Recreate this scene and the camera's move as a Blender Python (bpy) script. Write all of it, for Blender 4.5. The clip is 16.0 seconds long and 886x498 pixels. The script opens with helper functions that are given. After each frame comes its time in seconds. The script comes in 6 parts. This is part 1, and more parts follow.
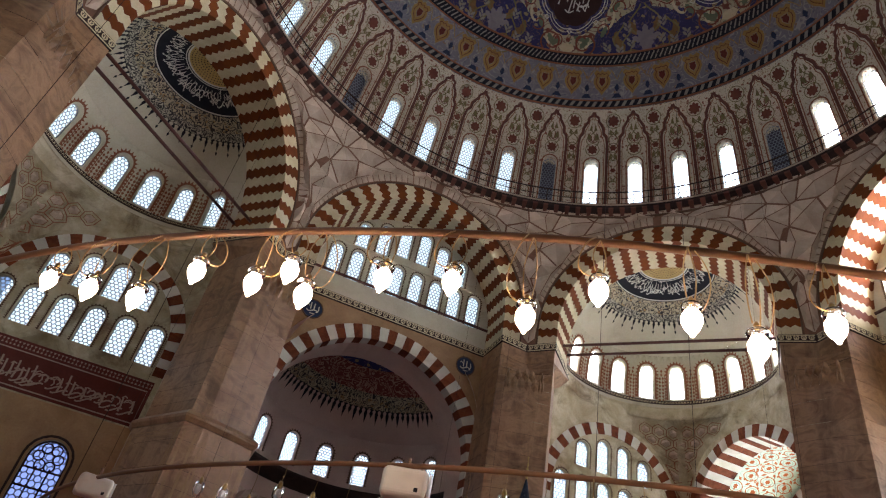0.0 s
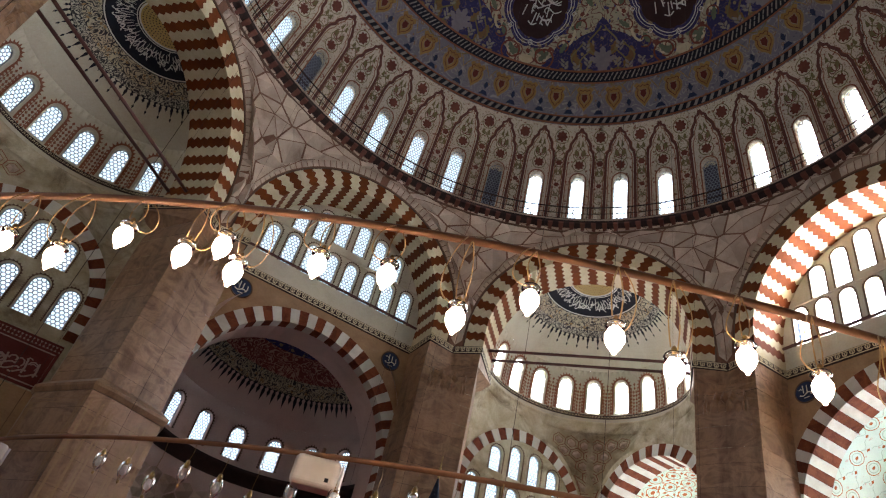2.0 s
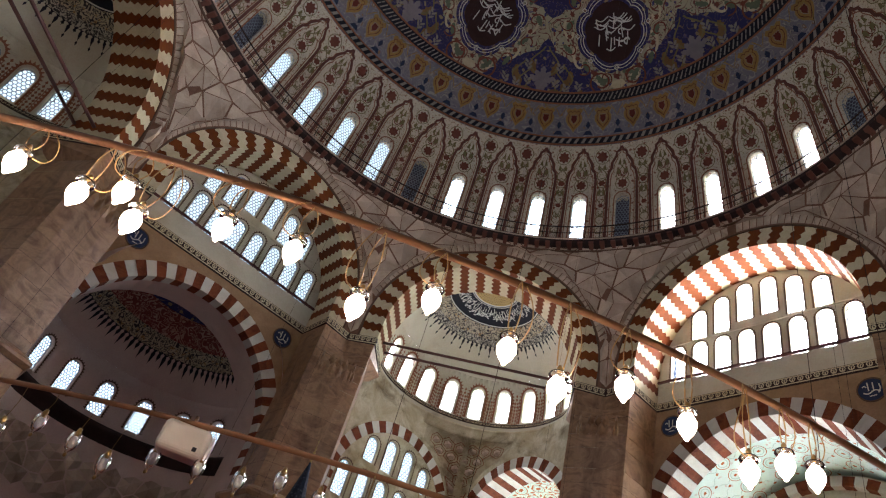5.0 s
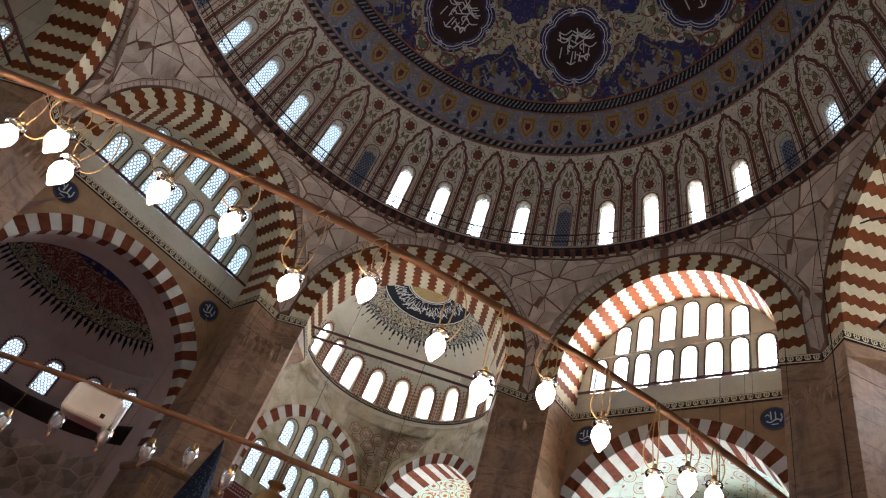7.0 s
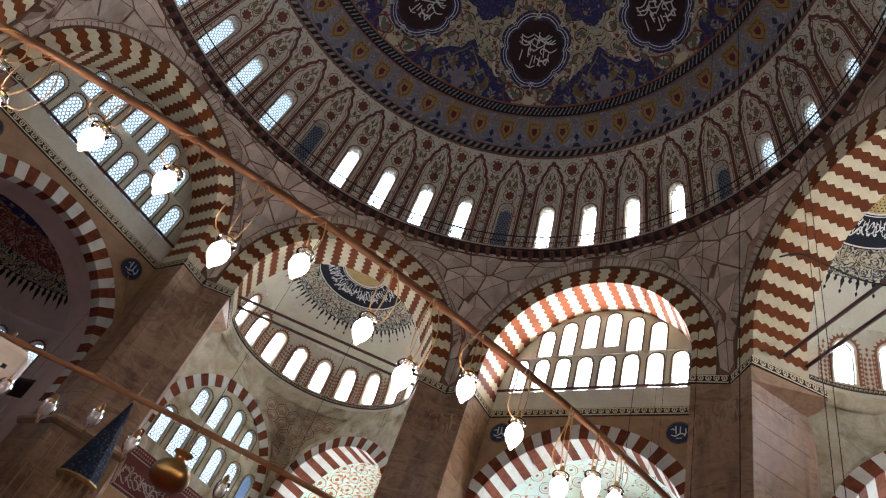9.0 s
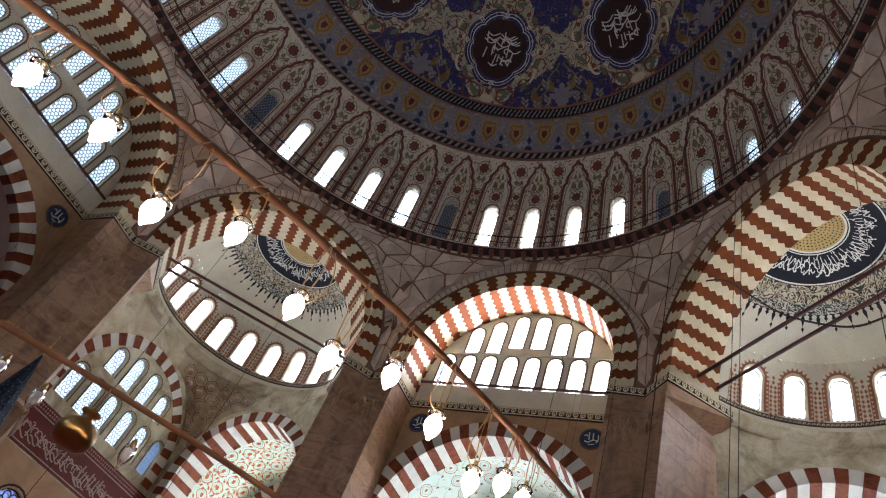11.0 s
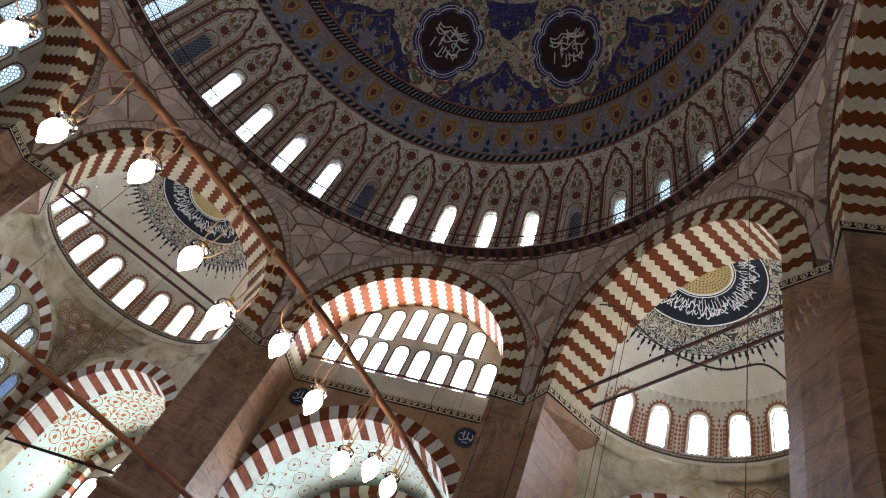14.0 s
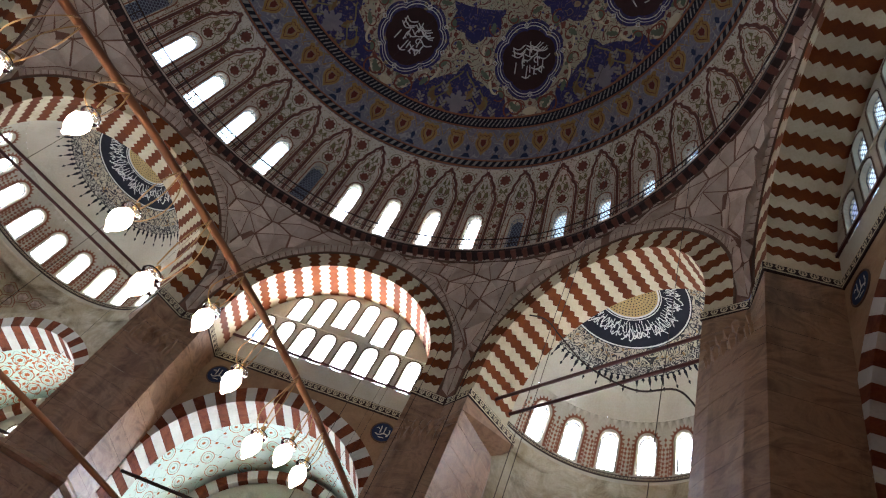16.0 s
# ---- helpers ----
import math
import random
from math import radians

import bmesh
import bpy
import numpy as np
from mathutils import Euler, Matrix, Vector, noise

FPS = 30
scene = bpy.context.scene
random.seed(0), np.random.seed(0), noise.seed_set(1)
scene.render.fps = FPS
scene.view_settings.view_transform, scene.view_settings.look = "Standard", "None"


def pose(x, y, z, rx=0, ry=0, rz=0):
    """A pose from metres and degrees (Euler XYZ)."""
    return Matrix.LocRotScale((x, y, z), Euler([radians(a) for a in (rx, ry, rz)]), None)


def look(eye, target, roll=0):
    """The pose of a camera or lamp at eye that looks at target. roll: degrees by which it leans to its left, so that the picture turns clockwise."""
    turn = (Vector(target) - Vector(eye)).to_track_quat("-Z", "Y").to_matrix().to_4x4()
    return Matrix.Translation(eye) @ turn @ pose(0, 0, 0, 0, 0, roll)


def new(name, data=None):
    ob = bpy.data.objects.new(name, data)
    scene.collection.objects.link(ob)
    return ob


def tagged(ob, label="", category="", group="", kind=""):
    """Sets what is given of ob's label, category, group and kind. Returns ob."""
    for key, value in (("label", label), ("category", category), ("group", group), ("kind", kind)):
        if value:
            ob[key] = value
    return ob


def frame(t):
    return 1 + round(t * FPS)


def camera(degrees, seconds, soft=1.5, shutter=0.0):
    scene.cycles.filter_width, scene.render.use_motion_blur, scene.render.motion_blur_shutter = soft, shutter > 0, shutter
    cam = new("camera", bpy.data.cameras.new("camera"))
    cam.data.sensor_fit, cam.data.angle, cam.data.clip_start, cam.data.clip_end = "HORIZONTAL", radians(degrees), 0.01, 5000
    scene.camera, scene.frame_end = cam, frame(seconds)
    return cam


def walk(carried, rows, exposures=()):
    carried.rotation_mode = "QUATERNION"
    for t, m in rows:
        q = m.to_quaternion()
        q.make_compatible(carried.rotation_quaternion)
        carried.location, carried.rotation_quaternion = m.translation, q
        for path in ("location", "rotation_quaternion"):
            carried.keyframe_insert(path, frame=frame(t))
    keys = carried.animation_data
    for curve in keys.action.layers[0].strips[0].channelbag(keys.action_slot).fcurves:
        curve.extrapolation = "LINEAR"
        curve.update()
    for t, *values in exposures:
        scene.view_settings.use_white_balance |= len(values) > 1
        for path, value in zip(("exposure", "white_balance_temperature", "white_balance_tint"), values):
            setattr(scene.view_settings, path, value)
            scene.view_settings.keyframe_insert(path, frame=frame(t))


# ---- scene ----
# A domed prayer hall: centre of the dome at x = y = 0, floor at z = 0.
cam = camera(67.1, 16.0, soft=1.15)
EYE = (-6.409, -10.51, 1.6)
# seconds, bearing (clockwise from +y), elevation, roll
TURNS = [
    (0.0, 16.21, 37.05, 12.67),
    (0.5, 17.90, 37.30, 13.23),
    (1.0, 19.56, 37.55, 13.85),
    (1.5, 21.16, 37.79, 14.48),
    (2.0, 22.78, 38.04, 15.14),
    (2.5, 24.36, 38.30, 15.75),
    (3.0, 25.99, 38.60, 16.42),
    (3.5, 27.56, 38.87, 17.01),
    (4.0, 29.14, 39.15, 17.71),
    (6.5, 37.18, 40.65, 20.75),
    (7.0, 38.85, 40.98, 21.34),
    (7.5, 40.54, 41.28, 21.88),
    (8.0, 42.38, 41.53, 22.41),
    (8.5, 44.14, 41.79, 22.89),
    (9.0, 45.91, 42.10, 23.43),
    (11.5, 54.43, 43.69, 26.20),
    (12.0, 56.17, 44.04, 26.76),
    (12.5, 57.84, 44.43, 27.32),
    (13.0, 59.54, 44.88, 27.91),
    (13.5, 61.19, 45.34, 28.41),
    (14.0, 62.91, 45.87, 28.96),
    (14.5, 64.53, 46.40, 29.46),
    (15.0, 66.27, 46.98, 30.03),
    (15.5, 67.95, 47.58, 30.48),
    (16.0, 69.71, 48.24, 30.92),
]


def ahead(bearing, elevation):
    b, e = radians(bearing), radians(elevation)
    return Vector((math.sin(b) * math.cos(e), math.cos(b) * math.cos(e), math.sin(e)))


EXPOSURE = 0.74
walk(cam, [(t, look(EYE, Vector(EYE) + ahead(b, e), r)) for t, b, e, r in TURNS],
     exposures=[(0.0, EXPOSURE + 0.08, 6300, 18), (8.0, EXPOSURE - 0.03, 6030, 18), (16.0, EXPOSURE - 0.03, 5800, 18)])

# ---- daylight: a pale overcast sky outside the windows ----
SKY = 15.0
world = bpy.data.worlds.new("sky")
scene.world = world
world.use_nodes = True
wn = world.node_tree
sky = wn.nodes.new("ShaderNodeTexSky")
sky.sky_type, sky.sun_disc = "NISHITA", False
sky.sun_elevation, sky.sun_rotation = radians(38), radians(150)
wn.links.new(sky.outputs["Color"], wn.nodes["Background"].inputs["Color"])
wn.nodes["Background"].inputs["Strength"].default_value = 0.1
sun = new("sun", bpy.data.lights.new("sun", "SUN"))
sun.data.energy, sun.data.angle, sun.data.color = 1.0, radians(12), (1.0, 0.95, 0.88)
sun.matrix_world = look((30, -40, 60), (0, 0, 20))


# ---- materials ----
def node(nt, kind, **values):
    n = nt.nodes.new(kind)
    for key, value in values.items():
        if key in n.inputs:
            n.inputs[key].default_value = value
    return n


def blank(name, rough=0.7, metal=0.0):
    m = bpy.data.materials.new(name)
    m.use_nodes = True
    nt = m.node_tree
    b = nt.nodes["Principled BSDF"]
    b.inputs["Roughness"].default_value, b.inputs["Metallic"].default_value = rough, metal
    b.inputs["Specular IOR Level"].default_value = 0.12 if rough > 0.55 else 0.35
    return m, nt, b


def ramp(nt, fac, stops):
    r = nt.nodes.new("ShaderNodeValToRGB")
    while len(r.color_ramp.elements) < len(stops):
        r.color_ramp.elements.new(0.5)
    for e, (p, c) in zip(r.color_ramp.elements, stops):
        e.position, e.color = p, (*c, 1)
    nt.links.new(fac, r.inputs["Fac"])
    return r.outputs["Color"]


def mixed(nt, fac, a, b, mode="MIX"):
    n = nt.nodes.new("ShaderNodeMix")
    n.data_type, n.blend_type = "RGBA", mode
    for sock, v in ((n.inputs[0], fac), (n.inputs[6], a), (n.inputs[7], b)):
        if isinstance(v, (float, int)):
            sock.default_value = v
        elif isinstance(v, tuple):
            sock.default_value = (*v, 1)
        else:
            nt.links.new(v, sock)
    return n.outputs[2]


def math_node(nt, op, a, b=0.5):
    n = nt.nodes.new("ShaderNodeMath")
    n.operation = op
    for sock, v in zip(n.inputs, (a, b)):
        if isinstance(v, (float, int)):
            sock.default_value = v
        else:
            nt.links.new(v, sock)
    return n.outputs[0]


def place(nt, kind="Position"):
    if kind == "Position":
        return nt.nodes.new("ShaderNodeNewGeometry").outputs["Position"]
    return nt.nodes.new("ShaderNodeTexCoord").outputs["Object"]


def noisy(nt, scale, detail=4.0, rough=0.55, coords=None, distortion=0.0):
    n = node(nt, "ShaderNodeTexNoise", Scale=scale, Detail=detail, Roughness=rough, Distortion=distortion)
    nt.links.new(coords or place(nt), n.inputs["Vector"])
    return n.outputs["Fac"]


def bumped(nt, b, height, strength=0.3, distance=0.02):
    n = node(nt, "ShaderNodeBump", Strength=strength, Distance=distance)
    nt.links.new(height, n.inputs["Height"])
    nt.links.new(n.outputs["Normal"], b.inputs["Normal"])


def worn(name, dark, light, stain, scale=1.2, grain=14.0, rough=0.7, bump=0.25, vary=0.12, stain_at=0.6):
    """A surface with broad clouds, fine grain and some stains; pieces differ a little."""
    m, nt, b = blank(name, rough)
    broad = noisy(nt, scale, 6.0, 0.6, distortion=0.6)
    fine = noisy(nt, grain, 6.0, 0.65)
    c = ramp(nt, broad, [(0.3, dark), (0.7, light)])
    spots = ramp(nt, noisy(nt, scale * 0.45, 8.0, 0.7, distortion=1.2), [(stain_at, (0, 0, 0)), (stain_at + 0.16, (1, 1, 1))])
    c = mixed(nt, spots, c, mixed(nt, 0.65, c, stain))
    c = mixed(nt, 0.35, c, ramp(nt, fine, [(0.25, (0.35, 0.35, 0.35)), (0.75, (0.65, 0.65, 0.65))]), "OVERLAY")
    rnd = nt.nodes.new("ShaderNodeObjectInfo").outputs["Random"]
    c = mixed(nt, 1.0, c, ramp(nt, rnd, [(0.0, (1 - vary,) * 3), (1.0, (1.0,) * 3)]), "MULTIPLY")
    nt.links.new(c, b.inputs["Base Color"])
    bumped(nt, b, fine, bump, 0.01)
    return m


def streaked(name, dark, light, vein, rough=0.45):
    """Veined stone: streaks running mostly level, with blocks differing in tone."""
    m, nt, b = blank(name, rough)
    mp = node(nt, "ShaderNodeMapping", Scale=(0.8, 0.8, 1.35))
    nt.links.new(place(nt), mp.inputs["Vector"])
    broad = noisy(nt, 0.9, 8.0, 0.62, mp.outputs["Vector"], 1.4)
    fine = noisy(nt, 9.0, 8.0, 0.7, mp.outputs["Vector"], 0.5)
    c = ramp(nt, broad, [(0.33, dark), (0.52, light), (0.68, dark)])
    c = mixed(nt, ramp(nt, fine, [(0.54, (0, 0, 0)), (0.74, (0.4, 0.4, 0.4))]), c, vein)
    rnd = nt.nodes.new("ShaderNodeObjectInfo").outputs["Random"]
    c = mixed(nt, 1.0, c, ramp(nt, rnd, [(0.0, (0.8, 0.79, 0.78)), (1.0, (1, 1, 1))]), "MULTIPLY")
    nt.links.new(c, b.inputs["Base Color"])
    tall = node(nt, "ShaderNodeMapping", Scale=(1.0, 1.0, 0.22))
    nt.links.new(place(nt), tall.inputs["Vector"])
    runs = noisy(nt, 1.1, 9.0, 0.68, tall.outputs["Vector"], 0.4)
    c = mixed(nt, 1.0, c, ramp(nt, runs, [(0.32, (0.55, 0.52, 0.48)), (0.5, (0.95, 0.94, 0.92)), (0.66, (1, 1, 1)), (0.8, (0.74, 0.70, 0.64))]), "MULTIPLY")
    nt.links.new(c, b.inputs["Base Color"])
    bumped(nt, b, fine, 0.45, 0.015)
    return m


def scrolled(name, ground, stem, flower, leaf, scale=2.2, fill=0.42, line=0.05, rough=0.75):
    """Painted scrollwork: curling stems, blossoms and leaves on a plain ground, faded in places."""
    m, nt, b = blank(name, rough)
    co = place(nt)
    warp = node(nt, "ShaderNodeTexNoise", Scale=scale * 0.9, Detail=2.0)
    nt.links.new(co, warp.inputs["Vector"])
    bent = nt.nodes.new("ShaderNodeVectorMath")
    bent.operation = "MULTIPLY_ADD"
    nt.links.new(warp.outputs["Color"], bent.inputs[0])
    bent.inputs[1].default_value = (0.9 / scale,) * 3
    nt.links.new(co, bent.inputs[2])
    curl = math_node(nt, "MULTIPLY", noisy(nt, scale * 0.85, 0.6, 0.4, distortion=1.1), 6.0)
    edge = math_node(nt, "ABSOLUTE", math_node(nt, "SUBTRACT", math_node(nt, "FRACT", curl), 0.5))
    cells = nt.nodes.new("ShaderNodeTexVoronoi")
    cells.inputs["Scale"].default_value = scale * 1.7
    nt.links.new(bent.outputs[0], cells.inputs["Vector"])
    leaves = nt.nodes.new("ShaderNodeTexVoronoi")
    leaves.inputs["Scale"].default_value = scale * 3.1
    nt.links.new(bent.outputs[0], leaves.inputs["Vector"])
    on = lambda v, at, soft=0.02: ramp(nt, v, [(max(at - soft, 0.0), (1, 1, 1)), (at + soft, (0, 0, 0))])
    c = mixed(nt, noisy(nt, 0.7, 5.0), ground, tuple(x * 0.72 for x in ground))
    pick = node(nt, "ShaderNodeSeparateColor")
    nt.links.new(leaves.outputs["Color"], pick.inputs[0])
    few = math_node(nt, "GREATER_THAN", pick.outputs[0], 0.45)
    c = mixed(nt, math_node(nt, "MULTIPLY", few, on(leaves.outputs["Distance"], fill * 0.75)), c, leaf)
    c = mixed(nt, on(edge, line * 2.4, 0.03), c, stem)
    pick2 = node(nt, "ShaderNodeSeparateColor")
    nt.links.new(cells.outputs["Color"], pick2.inputs[0])
    some = math_node(nt, "GREATER_THAN", pick2.outputs[1], 0.6)
    c = mixed(nt, math_node(nt, "MULTIPLY", some, on(cells.outputs["Distance"], fill * 0.7)), c, flower)
    c = mixed(nt, math_node(nt, "MULTIPLY", some, on(cells.outputs["Distance"], fill * 0.3)), c, stem)
    c = mixed(nt, 0.25, c, ramp(nt, noisy(nt, 25.0), [(0.3, (0.35,) * 3), (0.7, (0.65,) * 3)]), "OVERLAY")
    nt.links.new(c, b.inputs["Base Color"])
    return m


def shining(name, colour, strength):
    m = bpy.data.materials.new(name)
    m.use_nodes = True
    nt = m.node_tree
    nt.nodes.clear()
    e = node(nt, "ShaderNodeEmission", Strength=strength)
    e.inputs["Color"].default_value = (*colour, 1)
    nt.links.new(e.outputs[0], nt.nodes.new("ShaderNodeOutputMaterial").inputs["Surface"])
    return m


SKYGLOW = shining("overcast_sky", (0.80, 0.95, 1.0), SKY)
STONE = streaked("honey_marble", (0.22, 0.112, 0.058), (0.41, 0.232, 0.125), (0.15, 0.072, 0.038))
BUFF = worn("buff_wall", (0.34, 0.195, 0.10), (0.46, 0.285, 0.155), (0.24, 0.135, 0.075))
PLASTER = worn("cream_plaster", (0.54, 0.47, 0.34), (0.66, 0.60, 0.46), (0.18, 0.15, 0.10), scale=0.5, stain_at=0.58)
def islands(m, amount=0.3):
    """Tone every loose face at random, as if facets caught the light differently."""
    nt = m.node_tree
    b = nt.nodes["Principled BSDF"]
    src = b.inputs["Base Color"].links[0].from_socket
    rnd = nt.nodes.new("ShaderNodeNewGeometry").outputs["Random Per Island"]
    nt.links.new(mixed(nt, 1.0, src, ramp(nt, rnd, [(0.0, (1 - amount,) * 3), (1.0, (1.0,) * 3)]), "MULTIPLY"), b.inputs["Base Color"])
    return m


FACET = worn("shade_toned_facet", (0.60, 0.44, 0.33), (0.82, 0.63, 0.48), (0.36, 0.22, 0.14), scale=1.1, vary=0.2, stain_at=0.55)
# shading between facets is put into the colour: random tones, down to half
islands(FACET, 0.5)
GROOVE = worn("brown_groove", (0.10, 0.055, 0.035), (0.16, 0.09, 0.06), (0.07, 0.04, 0.03))
RED = worn("oxide_red_paint", (0.14, 0.032, 0.009), (0.22, 0.053, 0.009), (0.10, 0.026, 0.012), vary=0.25)
CREAM = worn("cream_paint", (0.58, 0.47, 0.29), (0.73, 0.62, 0.42), (0.42, 0.31, 0.18), vary=0.18)
WHITE = worn("white_marble", (0.60, 0.55, 0.46), (0.74, 0.70, 0.62), (0.42, 0.34, 0.26), vary=0.18)
BRICK = streaked("red_breccia", (0.15, 0.034, 0.017), (0.24, 0.066, 0.027), (0.36, 0.17, 0.08), 0.8)
MAROON = worn("maroon_panel", (0.105, 0.022, 0.017), (0.15, 0.034, 0.026), (0.08, 0.016, 0.016))
DARK = worn("dark_wood", (0.035, 0.022, 0.02), (0.06, 0.036, 0.03), (0.02, 0.014, 0.012))
BLACK = worn("ink_black", (0.012, 0.012, 0.018), (0.022, 0.022, 0.03), (0.03, 0.03, 0.035))
LETTER = worn("white_lettering", (0.62, 0.58, 0.50), (0.72, 0.68, 0.60), (0.5, 0.45, 0.38))
ROSE = worn("dull_rose_lettering", (0.36, 0.24, 0.19), (0.46, 0.32, 0.26), (0.28, 0.18, 0.14))
PALEGOLD = worn("dull_gold_paint", (0.26, 0.15, 0.05), (0.36, 0.22, 0.075), (0.17, 0.09, 0.04))
ROPEPAINT = worn("grey_rope_paint", (0.24, 0.21, 0.18), (0.32, 0.28, 0.24), (0.2, 0.17, 0.15))
MARKED = worn("stained_plaster", (0.38, 0.295, 0.165), (0.64, 0.56, 0.40), (0.13, 0.085, 0.04), scale=1.1, stain_at=0.48)
INKRED = worn("brown_black_paint", (0.035, 0.016, 0.016), (0.055, 0.024, 0.022), (0.03, 0.015, 0.015))
GOLD = worn("old_gold", (0.42, 0.28, 0.09), (0.55, 0.38, 0.14), (0.28, 0.18, 0.06))
RUST = worn("rust_ornament", (0.24, 0.085, 0.045), (0.32, 0.13, 0.07), (0.16, 0.06, 0.035))
NAVY = worn("navy_roundel", (0.022, 0.032, 0.072), (0.035, 0.05, 0.10), (0.02, 0.025, 0.05))
IRON = worn("brown_iron", (0.16, 0.07, 0.032), (0.25, 0.115, 0.052), (0.07, 0.035, 0.02), rough=0.5)
ROD = worn("red_tie_rod", (0.09, 0.028, 0.022), (0.13, 0.042, 0.032), (0.06, 0.02, 0.018), rough=0.5)
GRILLE = worn("stucco_grille", (0.20, 0.23, 0.28), (0.28, 0.31, 0.36), (0.15, 0.17, 0.2))
CARPET = scrolled("red_carpet", (0.22, 0.05, 0.04), (0.12, 0.03, 0.04), (0.5, 0.35, 0.2), (0.05, 0.07, 0.16), 1.6, rough=0.95)
DRUMPAINT = scrolled("drum_scrollwork", (0.74, 0.65, 0.51), (0.30, 0.17, 0.12), (0.26, 0.11, 0.075), (0.34, 0.27, 0.16), 2.9, 0.42, 0.016)
BLUE = scrolled("blue_dome_paint", (0.045, 0.04, 0.12), (0.24, 0.15, 0.10), (0.28, 0.21, 0.12), (0.09, 0.07, 0.17), 1.5, 0.40, 0.012)
SLATE = scrolled("slate_blue_border", (0.22, 0.20, 0.235), (0.33, 0.30, 0.29), (0.24, 0.14, 0.09), (0.14, 0.125, 0.165), 1.7, 0.40, 0.035)
LEAFY = scrolled("cream_foliage_paint", (0.47, 0.41, 0.28), (0.17, 0.06, 0.05), (0.06, 0.055, 0.15), (0.15, 0.165, 0.10), 1.7, 0.36, 0.045)
FILIGREE = scrolled("black_filigree", (0.56, 0.50, 0.39), (0.05, 0.045, 0.045), (0.05, 0.045, 0.045), (0.09, 0.08, 0.07), 4.2, 0.5, 0.10)
LACE = scrolled("lace_scrollwork", (0.55, 0.46, 0.31), (0.045, 0.04, 0.04), (0.34, 0.21, 0.09), (0.10, 0.085, 0.07), 3.2, 0.46, 0.085)
FLORAL = scrolled("vault_flowers", (0.70, 0.82, 0.68), (0.50, 0.66, 0.54), (0.52, 0.15, 0.05), (0.60, 0.72, 0.60), 2.4, 0.5, 0.018)
REDLACE = scrolled("red_calligraphic_band", (0.22, 0.06, 0.05), (0.45, 0.28, 0.21), (0.40, 0.20, 0.15), (0.14, 0.035, 0.035), 2.6, 0.4, 0.06)


# ---- mesh helpers ----
from mathutils.geometry import delaunay_2d_cdt


def mesh(name, verts, faces, mat, smooth=False):
    me = bpy.data.meshes.new(name)
    me.from_pydata([tuple(v) for v in verts], [], faces)
    me.materials.append(mat)
    if smooth:
        me.polygons.foreach_set("use_smooth", [True] * len(me.polygons))
    me.update()
    return me


def put(name, me, parent=None, label="", m=None):
    ob = new(name, me)
    if parent is not None:
        ob.parent = parent
    if m is not None:
        ob.matrix_basis = m
    if label:
        tagged(ob, label)
    return ob


def holder(name, label, category, kind="", group="", m=None):
    ob = tagged(new(name), label, category, group, kind)
    ob.empty_display_size = 0.2
    if m is not None:
        ob.matrix_basis = m
    return ob


def turned(az, z=0.0):
    """Local x along a side (to its right), y outward, for the side at that bearing."""
    return Matrix.Translation((0, 0, z)) @ Matrix.Rotation(-radians(az), 4, "Z")


def arched(cx, z0, z1, w, n=8):
    """Outline of a round-headed opening."""
    r = w / 2
    zs = z1 - r
    pts = [(cx - r, z0), (cx + r, z0)]
    pts += [(cx + r * math.cos(math.pi * k / n), zs + r * math.sin(math.pi * k / n)) for k in range(n + 1)]
    return pts


def inside(px, pz, loop):
    hit = np.zeros(len(px), bool)
    for (x1, y1), (x2, y2) in zip(loop, loop[1:] + loop[:1]):
        if y1 == y2:
            continue
        c = ((y1 > pz) != (y2 > pz)) & (px < (x2 - x1) * (pz - y1) / (y2 - y1) + x1)
        hit ^= c
    return hit


def sheet(name, outer, holes, mat, depth, fmap, step=None, smooth=False):
    """A wall of some thickness with openings cut right through. fmap(u, depth, z) bends it into place."""
    pts, edges = [], []
    for lp in [outer] + holes:
        k = len(pts)
        if step:
            dense = []
            for (x1, y1), (x2, y2) in zip(lp, lp[1:] + lp[:1]):
                n = max(1, int(math.hypot(x2 - x1, y2 - y1) / step))
                dense += [(x1 + (x2 - x1) * i / n, y1 + (y2 - y1) * i / n) for i in range(n)]
            lp = dense
        pts += lp
        edges += [(k + i, k + (i + 1) % len(lp)) for i in range(len(lp))]
    if step:
        us, zs = [p[0] for p in outer], [p[1] for p in outer]
        for u in np.arange(min(us) + step / 2, max(us), step):
            for z in np.arange(min(zs) + step / 2, max(zs), step):
                pts.append((float(u), float(z)))
    v, _, f, *_ = delaunay_2d_cdt([Vector(p) for p in pts], edges, [], 0, 1e-5)
    v = [(p[0], p[1]) for p in v]
    cx = np.array([sum(v[i][0] for i in t) / 3 for t in f])
    cz = np.array([sum(v[i][1] for i in t) / 3 for t in f])
    keep = inside(cx, cz, outer)
    for h in holes:
        keep &= ~inside(cx, cz, h)
    tris = [tuple(t) for t, k in zip(f, keep) if k]
    n = len(v)
    verts = [fmap(u, 0.0, z) for u, z in v]
    faces = list(tris)
    if depth:
        verts += [fmap(u, depth, z) for u, z in v]
        faces += [(c + n, b + n, a + n) for a, b, c in tris]
        seen = {}
        for a, b, c in tris:
            for e in ((a, b), (b, c), (c, a)):
                seen[e] = seen.get(e, 0) + 1
        for a, b in seen:
            if (b, a) not in seen:
                faces.append((b, a, a + n, b + n))
    return mesh(name, verts, faces, mat, smooth)


flat = lambda d: (lambda u, k, z: (u, d + k, z))


